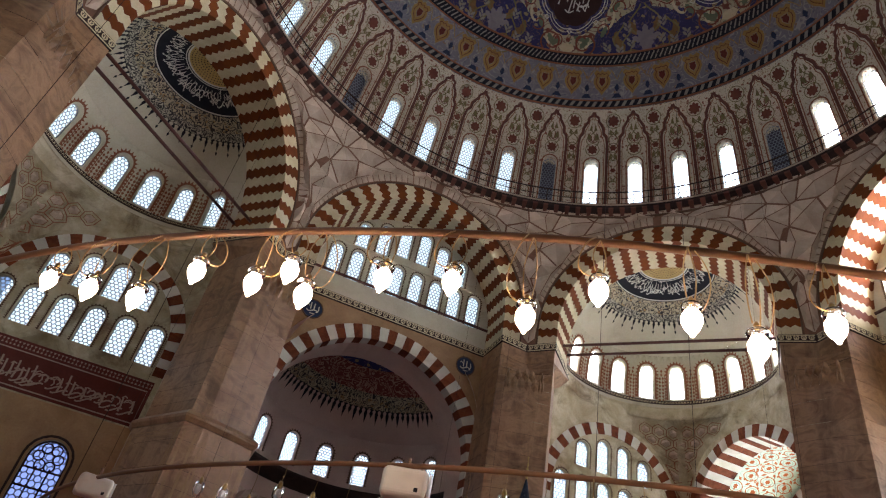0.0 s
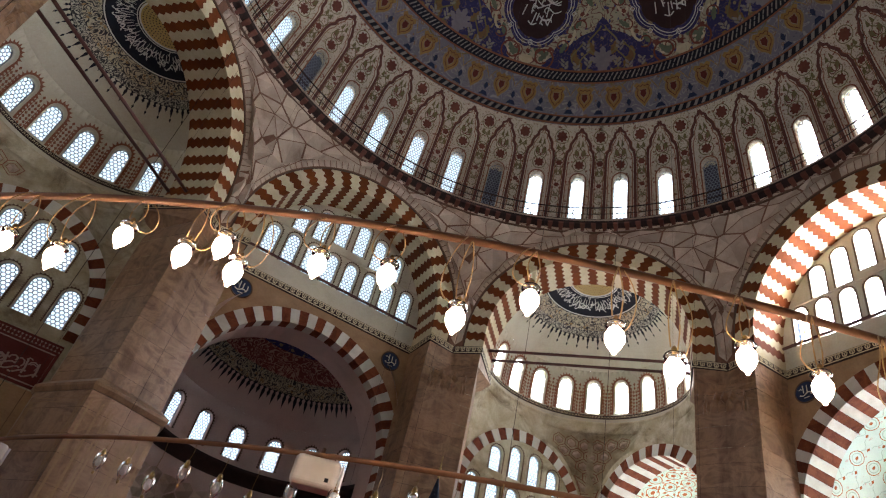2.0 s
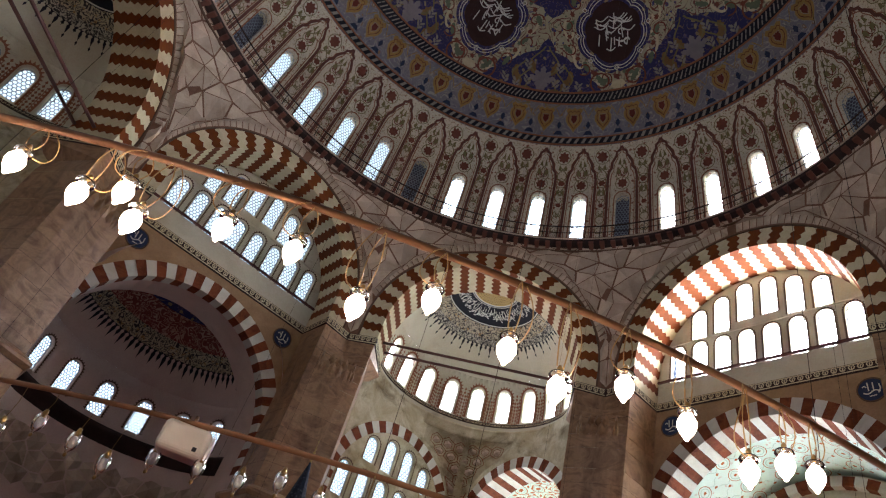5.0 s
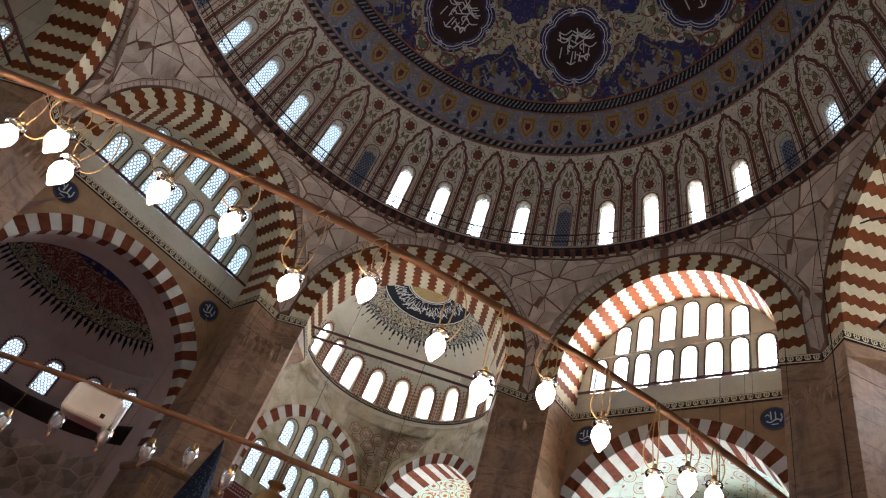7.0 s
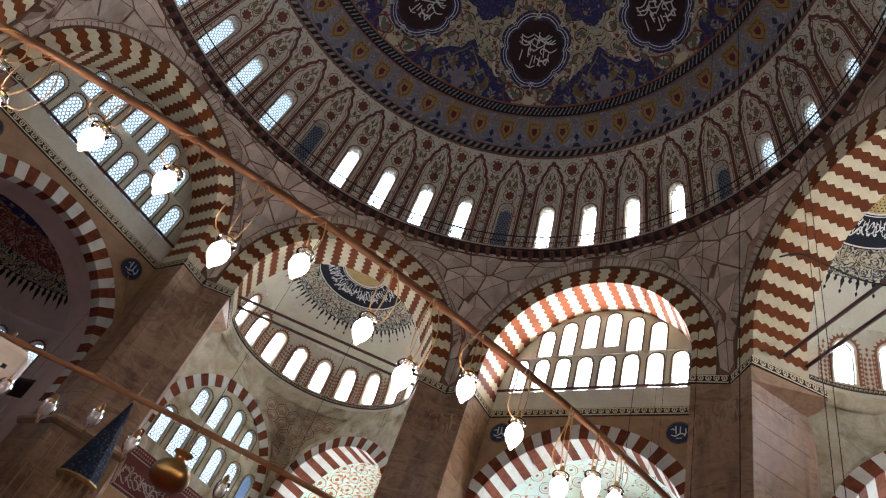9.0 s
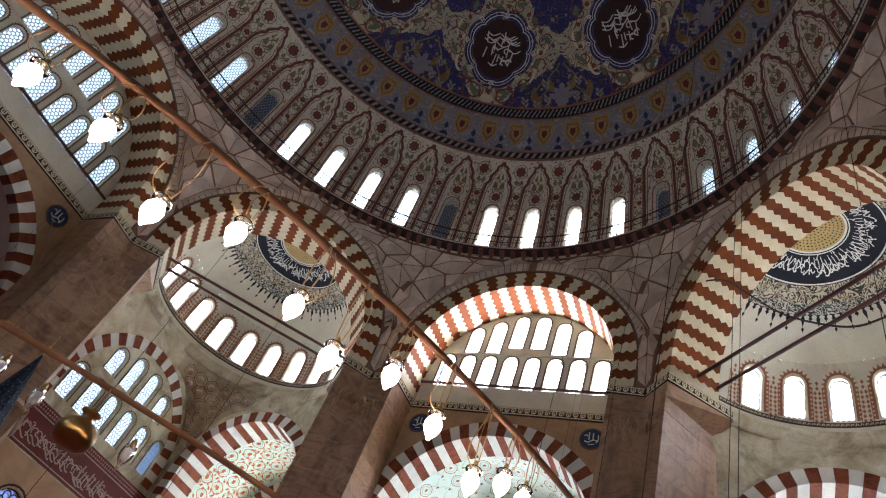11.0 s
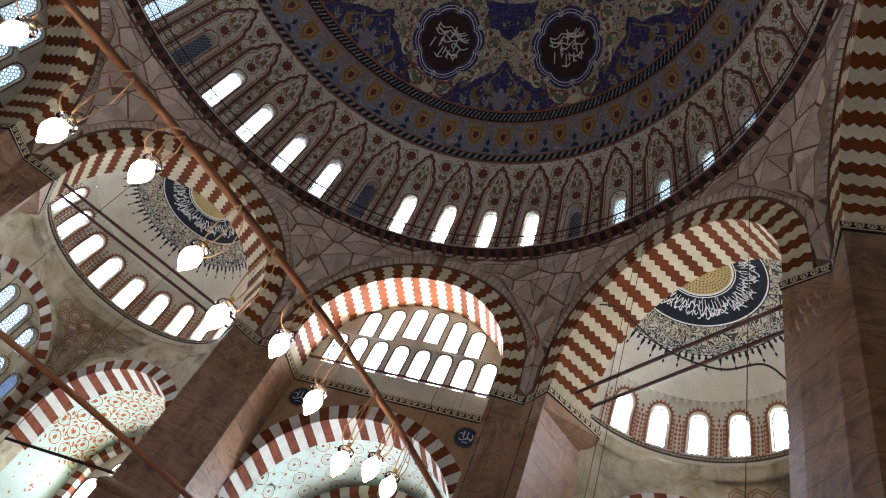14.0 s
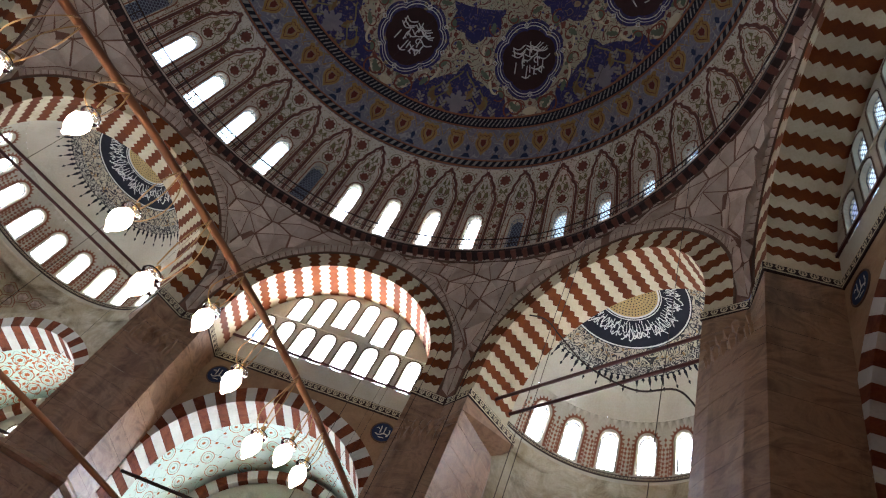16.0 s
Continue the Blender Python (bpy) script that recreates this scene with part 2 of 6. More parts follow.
def lathe(name, profile, mat, a0=0.0, a1=360.0, n=96, smooth=True):
    """Turn a profile of (radius, z) about the z axis, between two bearings."""
    full = abs(a1 - a0) >= 360
    cols = n if full else n + 1
    verts, faces, m = [], [], len(profile)
    for i in range(cols):
        a = radians(a0 + (a1 - a0) * i / n)
        verts += [(r * math.sin(a), r * math.cos(a), z) for r, z in profile]
    for i in range(n):
        j = (i + 1) % cols
        for k in range(m - 1):
            faces.append((i * m + k, j * m + k, j * m + k + 1, i * m + k + 1))
    return mesh(name, verts, faces, mat, smooth)


def tube(name, pts, radius, mat, closed=False, sides=8):
    """A round bar along a line of points."""
    pts = [Vector(p) for p in pts]
    n = len(pts)
    verts, faces = [], []
    for i, p in enumerate(pts):
        a = pts[(i - 1) % n] if closed or i else p
        b = pts[(i + 1) % n] if closed or i < n - 1 else p
        t = (b - a).normalized()
        s = t.cross(Vector((0, 0, 1)))
        s = s.normalized() if s.length > 1e-4 else Vector((1, 0, 0))
        w = s.cross(t)
        r = radius[i] if isinstance(radius, (list, tuple)) else radius
        verts += [p + r * (math.cos(2 * math.pi * k / sides) * s + math.sin(2 * math.pi * k / sides) * w) for k in range(sides)]
    for i in range(n if closed else n - 1):
        j = (i + 1) % n
        for k in range(sides):
            l = (k + 1) % sides
            faces.append((i * sides + k, i * sides + l, j * sides + l, j * sides + k))
    if not closed:
        faces += [tuple(range(sides))[::-1], tuple((n - 1) * sides + k for k in range(sides))]
    return mesh(name, verts, faces, mat, True)


def ribbon(line, width, closed=False):
    """Left and right edges of a flat strip along a 2D line."""
    n = len(line)
    out = []
    for i, (x, y) in enumerate(line):
        a = line[(i - 1) % n] if closed or i else (x, y)
        b = line[(i + 1) % n] if closed or i < n - 1 else (x, y)
        dx, dy = b[0] - a[0], b[1] - a[1]
        l = math.hypot(dx, dy) or 1
        out.append(((x - dy / l * width / 2, y + dx / l * width / 2), (x + dy / l * width / 2, y - dx / l * width / 2)))
    return out


class Flatwork:
    """Collects thin raised strips and patches that share one material and one mapping."""

    def __init__(self):
        self.v, self.f = [], []

    def strip(self, line, width, fmap, off, closed=False):
        k = len(self.v)
        e = ribbon(line, width, closed)
        for a, b in e:
            self.v += [fmap(a[0], off, a[1]), fmap(b[0], off, b[1])]
        for i in range(len(e) if closed else len(e) - 1):
            j = (i + 1) % len(e)
            self.f.append((k + 2 * i, k + 2 * i + 1, k + 2 * j + 1, k + 2 * j))

    def patch(self, loop, fmap, off):
        k = len(self.v)
        self.v += [fmap(x, off, y) for x, y in loop]
        self.f.append(tuple(range(k, k + len(loop))))

    def done(self, name, mat):
        return mesh(name, self.v, self.f, mat)


def toothed(loop, fmap, off, size, flat_bottom=True):
    """A border of small points round an opening."""
    w = Flatwork()
    pts = loop[1:] + loop[:1] if flat_bottom else loop
    path = []
    for (x1, y1), (x2, y2) in zip(pts, pts[1:]):
        n = max(1, round(math.hypot(x2 - x1, y2 - y1) / size))
        path += [(x1 + (x2 - x1) * i / n, y1 + (y2 - y1) * i / n) for i in range(n)]
    path.append(pts[-1])
    cx = sum(p[0] for p in path) / len(path)
    cy = sum(p[1] for p in path) / len(path)
    w.strip(path, size * 0.45, fmap, off)
    for a, b in zip(path, path[1:]):
        dx, dy = b[0] - a[0], b[1] - a[1]
        l = math.hypot(dx, dy) or 1
        nx, ny = dy / l, -dx / l
        mx, my = (a[0] + b[0]) / 2, (a[1] + b[1]) / 2
        if nx * (mx - cx) + ny * (my - cy) < 0:
            nx, ny = -nx, -ny
        w.patch([a, b, (mx + nx * size * 0.9, my + ny * size * 0.9)], fmap, off)
    return w


def hexed(loop, fmap, off, size, width):
    """A lattice of six-sided cells that fills an opening."""
    us, zs = [p[0] for p in loop], [p[1] for p in loop]
    w, segs = Flatwork(), []
    dx, dz = size * math.sqrt(3), size * 1.5
    for r in range(int((max(zs) - min(zs)) / dz) + 3):
        for c in range(int((max(us) - min(us)) / dx) + 3):
            x = min(us) - dx / 2 + c * dx + (r % 2) * dx / 2
            z = min(zs) - dz / 2 + r * dz
            corner = [(x + size * math.sin(math.pi / 3 * k), z + size * math.cos(math.pi / 3 * k)) for k in range(4)]
            segs += list(zip(corner, corner[1:]))
    mid = np.array([((a[0] + b[0]) / 2, (a[1] + b[1]) / 2) for a, b in segs])
    ok = inside(mid[:, 0], mid[:, 1], loop)
    for (a, b), k in zip(segs, ok):
        if k:
            w.strip([a, b], width, fmap, off)
    w.strip(loop, width * 2.2, fmap, off, True)
    return w


# ---- measures of the hall ----
APO = 14.68          # arch faces stand on an octagon of this inner radius
WALL = 16.6          # tympana and corner walls stand on a square
SPRING = 18.0        # cornice on which the great arches stand
ARCH_R, ARCH_Z, ARCH_E = 4.69, 18.98, 5.6
DOME_R, DOME_Z = 15.62, 25.12
SIDES, CORNERS, PIERS = (0, 90, 180, 270), (45, 135, 225, 315), tuple(22.5 + 45 * k for k in range(8))
OCT = APO * math.tan(radians(22.5))

# ---- floor ----
me = sheet("floor", [(-24, -24), (24, -24), (24, 24), (-24, 24)], [], CARPET, 0, lambda x, k, y: (x, y, 0.0))
tagged(put("floor", me), "red patterned carpet covering the prayer hall floor", "floor", kind="structure")


# ---- great arches: zigzag voussoirs ----
def arch_path(s, r, ri, cz, z0):
    """Point (x, z) at run s of the inner curve, carried out to radius r."""
    st = cz - z0
    if s < st:
        return r, z0 + s
    if s > st + math.pi * ri:
        return -r, cz - (s - st - math.pi * ri)
    a = (s - st) / ri
    return r * math.cos(a), cz + r * math.sin(a)


def voussoirs(ri, re, cz, z0, d0, d1, n, amp, tooth, names=("voussoir",)):
    """Meshes of n blocks: soffit from depth d1 to d0, then up the face to radius re."""
    total = 2 * (cz - z0) + math.pi * ri
    nd = max(1, round((d1 - d0) / tooth))
    nr = max(1, round((re - ri) / tooth))
    if amp == 0:
        nd = nr = 1
    cross = [(d1 - (d1 - d0) * k / nd, ri) for k in range(nd + 1)] + [(d0, ri + (re - ri) * k / nr) for k in range(1, nr + 1)]
    out = []
    for i in range(n):
        verts, faces = [], []
        sub = 2
        for j, (d, r) in enumerate(cross):
            for q in range(sub + 1):
                s = total * (i + q / sub) / n
                edge = amp * (1 if j % 2 else -1)
                if (i == 0 and q == 0) or (i == n - 1 and q == sub):
                    edge = 0
                x, z = arch_path(min(max(s + edge, 0), total), r, ri, cz, z0)
                verts.append((x, d, z))
        m = sub + 1
        for j in range(len(cross) - 1):
            for q in range(sub):
                a = j * m + q
                faces.append((a, a + 1, a + m + 1, a + m))
        out.append(mesh("voussoir", verts, faces, CREAM if i % 2 == 0 else RED))
    return out


def beads(ri, cz, z0, d, size):
    """A thin dark bead run along the outer edge of an arch."""
    total = 2 * (cz - z0) + math.pi * ri
    n = int(total / 0.3)
    return tube("bead_moulding", [(arch_path(total * k / n, ri, ri, cz, z0)[0], d, arch_path(total * k / n, ri, ri, cz, z0)[1]) for k in range(n + 1)], size, GROOVE, sides=6)


def great_arch(az, depth, label):
    arch = holder("great_arch", label, "arch", "structure", "great arches under the dome", turned(az))
    return arch


kinds = {"side": (WALL + 0.02, "round arch with red and cream zigzag voussoirs framing a window wall"),
         "corner": (16.86, "round arch with red and cream zigzag voussoirs before a half dome")}
for kind, azs in (("side", SIDES), ("corner", CORNERS)):
    back, label = kinds[kind]
    blocks = voussoirs(ARCH_R, ARCH_E + 0.13, ARCH_Z, SPRING, APO, back, 39, 0.06, 0.165)
    edge = beads(ARCH_E + 0.05, ARCH_Z, SPRING, APO - 0.02, 0.045)
    for az in azs:
        arch = great_arch(az, back, label)
        for b in blocks:
            put("voussoir", b, arch)
        put("bead_moulding", edge, arch, "dark beaded moulding")


# ---- piers ----
def pier_plan(grow=0.0, notch=True):
    """Plan of the pier at bearing 22.5, in world x, y; its mirror images serve the others."""
    a, b, c = (4.73 - grow, 14.61 - grow), (6.08, 14.69), (7.0 + grow * 0.3, 13.66 - grow)
    d, d2, e = (8.5 + grow, 16.1), (8.6 + grow, WALL + 0.3), (4.74 - grow, WALL + 0.3)
    rad, tan = (0.3827, 0.9239), (0.9239, -0.3827)
    front = [(rad[0] * (15.22 - grow) + tan[0] * s, rad[1] * (15.22 - grow) + tan[1] * s) for s in (-0.62 - grow * 0.4, 0.62 + grow * 0.4)]
    return [a] + ([(b[0] - 0.04, b[1] + 0.01), (b[0] + 0.04, b[1] - 0.01)] if notch else front) + [c, d, d2, e]


def prism(name, rings, mat, capped=True):
    """Join plan outlines at rising heights."""
    verts, faces, n = [], [], len(rings[0][0])
    for plan, z in rings:
        verts += [(x, y, z) for x, y in plan]
    for k in range(len(rings) - 1):
        for i in range(n):
            j = (i + 1) % n
            faces.append((k * n + i, k * n + j, (k + 1) * n + j, (k + 1) * n + i))
    if capped:
        faces += [tuple(range(n))[::-1], tuple((len(rings) - 1) * n + i for i in range(n))]
    return mesh(name, verts, faces, mat)


def lerp_plan(p, q, t):
    return [(a[0] + (b[0] - a[0]) * t, a[1] + (b[1] - a[1]) * t) for a, b in zip(p, q)]


top_plan, flat_plan, low_plan = pier_plan(0, True), pier_plan(0, False), pier_plan(0.22, False)
band_plan = pier_plan(0.06, True)
band_plan[4], band_plan[5] = (9.06, 15.72), (9.06, WALL + 0.3)
soffit_plan = top_plan[:4] + band_plan[4:]
pier_meshes = []
zs = [0.0]
while zs[-1] < 16.6:
    zs.append(zs[-1] + (0.92 if len(zs) % 2 else 0.62))
zs[-1] = 16.95
for k, (z0, z1) in enumerate(zip(zs, zs[1:])):
    def at(z):
        if z < 9.3:
            return low_plan
        t = min(max((z - 15.6) / 1.3, 0), 1)
        return lerp_plan(flat_plan, top_plan, t)
    g = 0.006
    pier_meshes.append(prism("stone_course", [(at(z0 + 1e-3), z0 + g), (at((z0 + z1) / 2), (z0 + z1) / 2), (at(z1 - 1e-3), z1 - g)], STONE, False))
ledge = prism("moulding", [(pier_plan(0.26, False), 9.25), (pier_plan(0.36, False), 9.4), (pier_plan(0.36, False), 9.5), (pier_plan(0.1, False), 9.72)], STONE)
def shrunk(plan, k=0.97):
    cx, cy = sum(p[0] for p in plan) / len(plan), sum(p[1] for p in plan) / len(plan)
    return [(cx + (x - cx) * k, cy + (y - cy) * k) for x, y in plan]


core = prism("core", [(shrunk(flat_plan), 0.0), (shrunk(flat_plan), 13.8)], GROOVE)
corbel = prism("corbel", [(top_plan, 16.95), (soffit_plan, 17.6)], STONE, False)
cap = prism("cornice_band", [(soffit_plan, 17.6), (band_plan, 17.63), (band_plan, 18.0), (soffit_plan, 18.03)], DARK)


def leaf_row(p, q, z0, z1, out=0.0):
    """Pale leaf ornaments on a dark band, between two plan points."""
    w = Flatwork()
    L = math.hypot(q[0] - p[0], q[1] - p[1])
    ux, uy = (q[0] - p[0]) / L, (q[1] - p[1]) / L
    nx, ny = uy, -ux
    f = lambda u, k, z: (p[0] + ux * u + nx * (k + out), p[1] + uy * u + ny * (k + out), z)
    n = max(1, round(L / 0.30))
    h, s = z1 - z0, L / n
    for i in range(n):
        c = (i + 0.5) * s
        w.patch([(c - 0.03, z0 + h * 0.25), (c + 0.03, z0 + h * 0.25), (c + 0.02, z0 + h * 0.6), (c, z0 + h * 0.85), (c - 0.02, z0 + h * 0.6)], f, 0.012)
        for sg in (-1, 1):
            w.strip([(c + sg * s * 0.08, z0 + h * 0.3), (c + sg * s * 0.22, z0 + h * 0.38), (c + sg * s * 0.34, z0 + h * 0.62), (c + sg * s * 0.24, z0 + h * 0.8), (c + sg * s * 0.14, z0 + h * 0.66)], 0.045, f, 0.012)
    w.strip([(0, z0 + 0.03), (L, z0 + 0.03)], 0.05, f, 0.014)
    w.strip([(0, z1 - 0.03), (L, z1 - 0.03)], 0.05, f, 0.014)
    return w


def edges_of(plan):
    return [(plan[4], plan[3]), (plan[3], plan[2]), (plan[1], plan[0]), (plan[0], plan[6])]


orn = Flatwork()
for p, q in edges_of(band_plan):
    w = leaf_row(q, p, 17.64, 17.99)
    k = len(orn.v)
    orn.v += w.v
    orn.f += [tuple(i + k for i in f) for f in w.f]
leaves = orn.done("leaf_band", CREAM)


def face_panels(plan, z0, z1, nest=2):
    """Nested raised mouldings that frame a long panel on every face of the lower pier."""
    out = Flatwork()
    for p, q in zip(plan[:5], plan[1:6]):
        L = math.hypot(q[0] - p[0], q[1] - p[1])
        ux, uy = (q[0] - p[0]) / L, (q[1] - p[1]) / L
        nx, ny = uy, -ux
        fm = lambda u, k, z, p=p, ux=ux, uy=uy, nx=nx, ny=ny: (p[0] + ux * u + nx * k, p[1] + uy * u + ny * k, z)
        for k in range(nest):
            i = 0.14 + 0.13 * k
            if L > 2 * i + 0.15:
                out.strip([(i, z0 + i), (L - i, z0 + i), (L - i, z1 - i), (i, z1 - i)], 0.06, fm, 0.025, True)
                out.strip([(i + 0.04, z0 + i + 0.04), (L - i - 0.04, z0 + i + 0.04), (L - i - 0.04, z1 - i - 0.04), (i + 0.04, z1 - i - 0.04)], 0.02, fm, 0.006, True)
    return out


lower_panels = face_panels(low_plan, 1.2, 9.1).done("panel_moulding", BUFF)
upper_panels = face_panels(flat_plan, 9.8, 14.3, 1).done("panel_moulding", STONE)



def stalactites(plan, z0):
    """Two tiers of small pointed niches carved over the blunted corner of the pier."""
    verts, faces = [], []
    runs = [(plan[0], plan[1], 0.55, 1.0), (plan[1], plan[2], 0.0, 1.0), (plan[2], plan[3], 0.0, 0.45)]
    for p, q, t0, t1 in runs:
        L = math.hypot(q[0] - p[0], q[1] - p[1])
        ux, uy = (q[0] - p[0]) / L, (q[1] - p[1]) / L
        nx, ny = uy, -ux
        n = max(2, round(L * (t1 - t0) / 0.3))
        s = L * (t1 - t0) / n
        for tier in range(2):
            h, base = (0.62, z0) if tier == 0 else (0.5, z0 + 0.5)
            for i in range(n - tier):
                c = L * t0 + (i + 0.5 + 0.5 * tier) * s
                at3 = lambda u, out, z: (p[0] + ux * u + nx * out, p[1] + uy * u + ny * out, z)
                k = len(verts)
                verts += [at3(c - s * 0.48, 0.01, base + 0.12), at3(c + s * 0.48, 0.01, base + 0.12), at3(c + s * 0.36, 0.03, base + h * 0.7), at3(c, 0.05, base + h), at3(c - s * 0.36, 0.03, base + h * 0.7),
                          at3(c, 0.01, base - 0.06), at3(c, 0.11 + 0.05 * tier, base + h * 0.45)]
                faces += [(k + 5, k + 1, k + 6), (k + 1, k + 2, k + 6), (k + 2, k + 3, k + 6), (k + 3, k + 4, k + 6), (k + 4, k, k + 6), (k, k + 5, k + 6)]
    return mesh("stalactite_carving", verts, faces, STONE)


carving = stalactites(flat_plan, 15.3)
mirror = Matrix.Diagonal((-1, 1, 1, 1))
for k, az in enumerate(PIERS):
    # bearing 22.5 is the pattern; every second pier is its mirror image about the diagonal
    side = round((az - 22.5) / 45)
    pattern = turned(az - 22.5) if side % 2 == 0 else turned(az + 22.5) @ mirror
    pier = holder("pier", "massive honey-coloured marble pier with a carved leaf cornice", "pier", "structure", "piers carrying the dome", pattern)
    put("core", core, pier)
    for me in pier_meshes:
        put("stone_course", me, pier)
    put("moulding", ledge, pier)
    put("corbel", corbel, pier)
    put("stalactite_carving", carving, pier, "small pointed niches carved in tiers")
    put("panel_moulding", lower_panels, pier, "raised mouldings framing long panels")
    put("cornice_band", cap, pier)
    put("leaf_band", leaves, pier, "pale carved leaf scrolls")


# ---- window fittings ----
def window_set(cx, z0, z1, w, fmap, reveal, cell=0.1, border=GROOVE, tooth=0.09):
    """Meshes of one round-headed window: stucco lattice, toothed border and the inner frame."""
    loop = arched(cx, z0, z1, w, 10)
    lat = hexed(arched(cx, z0, z1, w, 10), fmap, reveal, cell, 0.042).done("lattice", GRILLE)
    rim = toothed(arched(cx, z0 - 0.02, z1 + 0.04, w + 0.1, 10), fmap, -0.012, tooth).done("border", border)
    return loop, lat, rim


# ---- tympanum walls under the side arches ----
low = [((k - 3.5) * 1.067, 19.0, 20.83) for k in range(8)]
high = [((k - 2.5) * 1.08, zb, zt) for k, (zb, zt) in enumerate(((21.04, 22.6), (21.08, 23.02), (21.4, 23.4), (21.4, 23.4), (21.08, 23.02), (21.04, 22.6)))]
LOW_R, LOW_E, LOW_Z = 4.7, 5.4, 11.8


def arch_outline(cx, r, cz, z0, n=28):
    return [(cx + r, z0)] + [(cx + r * math.cos(math.pi * k / n), cz + r * math.sin(math.pi * k / n)) for k in range(n + 1)] + [(cx - r, z0)]


f = flat(WALL)
tymp_holes, tymp_fit = [], []
for u, a, b in low + high:
    lp, lat, rim = window_set(u, a, b, 0.66, f, 0.16)
    tymp_holes.append(lp)
    tymp_fit.append((lat, rim))
tymp = sheet("tympanum", arch_outline(0, ARCH_R + 0.06, ARCH_Z, SPRING - 0.35), tymp_holes, PLASTER, 0.24, f)
lower, lower_deep = [sheet("lower_wall", [(-5.6, 0), (5.6, 0), (5.6, SPRING - 0.36), (-5.6, SPRING - 0.36)], [arch_outline(0, LOW_R + 0.3, LOW_Z, 0.02)], BUFF, thick, f) for thick in (0.6, 1.5)]
mould = tube("string_course", [(-4.4, WALL - 0.01, 20.96), (4.4, WALL - 0.01, 20.96)], 0.04, PLASTER, sides=6)
shelf = mesh("ledge", [(-4.75, WALL - 0.1, 19.02), (4.75, WALL - 0.1, 19.02), (4.75, WALL - 0.02, 19.02), (-4.75, WALL - 0.02, 19.02),
                       (-4.75, WALL - 0.1, 19.12), (4.75, WALL - 0.1, 19.12), (4.75, WALL - 0.02, 19.12), (-4.75, WALL - 0.02, 19.12)],
             [(0, 1, 5, 4), (0, 3, 2, 1), (4, 5, 6, 7), (0, 4, 7, 3), (1, 2, 6, 5)], ROD)
band = mesh("cornice_band", [(x, WALL - y, z) for z in (17.6, 18.0) for x, y in ((-4.8, 0.05), (4.8, 0.05), (4.8, -0.05), (-4.8, -0.05))],
            [(0, 1, 5, 4), (4, 5, 6, 7), (0, 3, 2, 1)], DARK)
row = leaf_row((-4.7, WALL - 0.05), (4.7, WALL - 0.05), 17.64, 17.98).done("leaf_band", CREAM)
lowblocks = voussoirs(LOW_R, LOW_E, LOW_Z, 10.4, WALL - 0.025, WALL + 0.6, 45, 0.0, 1.0)
lowdeep = voussoirs(LOW_R, LOW_E, LOW_Z, 10.4, WALL - 0.025, WALL + 1.5, 45, 0.0, 1.0)


def recolour(meshes, a, b):
    for i, me in enumerate(meshes):
        me.materials[0] = a if i % 2 == 0 else b


recolour(lowblocks, BRICK, WHITE)
recolour(lowdeep, BRICK, WHITE)


def roundel(cx, cz, r, d, n=28):
    disc = mesh("disc", [(cx + r * math.cos(2 * math.pi * k / n), d - 0.02, cz + r * math.sin(2 * math.pi * k / n)) for k in range(n)], [tuple(range(n))], NAVY)
    ring = tube("rim", [(cx + r * math.cos(2 * math.pi * k / n), d - 0.02, cz + r * math.sin(2 * math.pi * k / n)) for k in range(n)], 0.03, GROOVE, True, 6)
    w, ff = Flatwork(), flat(d)
    w.strip([(cx - 0.28 + 0.05 * k, cz - 0.1 - 0.06 * math.sin(k * 0.6)) for k in range(12)], 0.05, ff, -0.03)
    w.strip([(cx - 0.12, cz + 0.3), (cx - 0.1, cz - 0.05)], 0.045, ff, -0.03)
    w.strip([(cx + 0.05, cz + 0.28), (cx + 0.06, cz - 0.05)], 0.045, ff, -0.03)
    w.strip([(cx + 0.25, cz + 0.2), (cx + 0.28, cz), (cx + 0.2, cz - 0.16)], 0.045, ff, -0.03)
    w.strip([(cx - 0.3, cz + 0.12), (cx - 0.22, cz + 0.18), (cx - 0.16, cz + 0.1)], 0.04, ff, -0.03)
    w.strip([(cx - 0.1, cz - 0.26), (cx + 0.14, cz - 0.24)], 0.035, ff, -0.03)
    return disc, ring, w.done("lettering", LETTER)


discs = [roundel(-3.95, 16.8, 0.47, WALL), roundel(3.85, 16.8, 0.47, WALL)]
names = {0: "north", 90: "east", 180: "south", 270: "west"}
for az in SIDES:
    wall = holder("wall_" + names[az], "buff wall with arched windows in two rows above a striped arch", "wall", "structure", m=turned(az))
    put("tympanum", tymp, wall, "cream plaster tympanum pierced by fourteen windows")
    put("lower_wall", lower_deep if az in (90, 270) else lower, wall)
    put("string_course", mould, wall)
    put("ledge", shelf, wall, "dark red timber ledge")
    put("cornice_band", band, wall)
    put("leaf_band", row, wall, "pale carved leaf scrolls")
    for b in (lowdeep if az in (90, 270) else lowblocks):
        put("voussoir", b, wall)
    for lat, rim in tymp_fit:
        win = put("window", lat, wall, "round-headed window with a pale six-sided stucco lattice")
        put("border", rim, win, "dark toothed border")
    for disc, ring, letters in discs:
        t = holder("roundel", "dark blue painted roundel with white calligraphy on the wall", "roundel", m=turned(az))
        put("disc", disc, t)
        put("rim", ring, t)
        put("lettering", letters, t, "white calligraphic strokes")

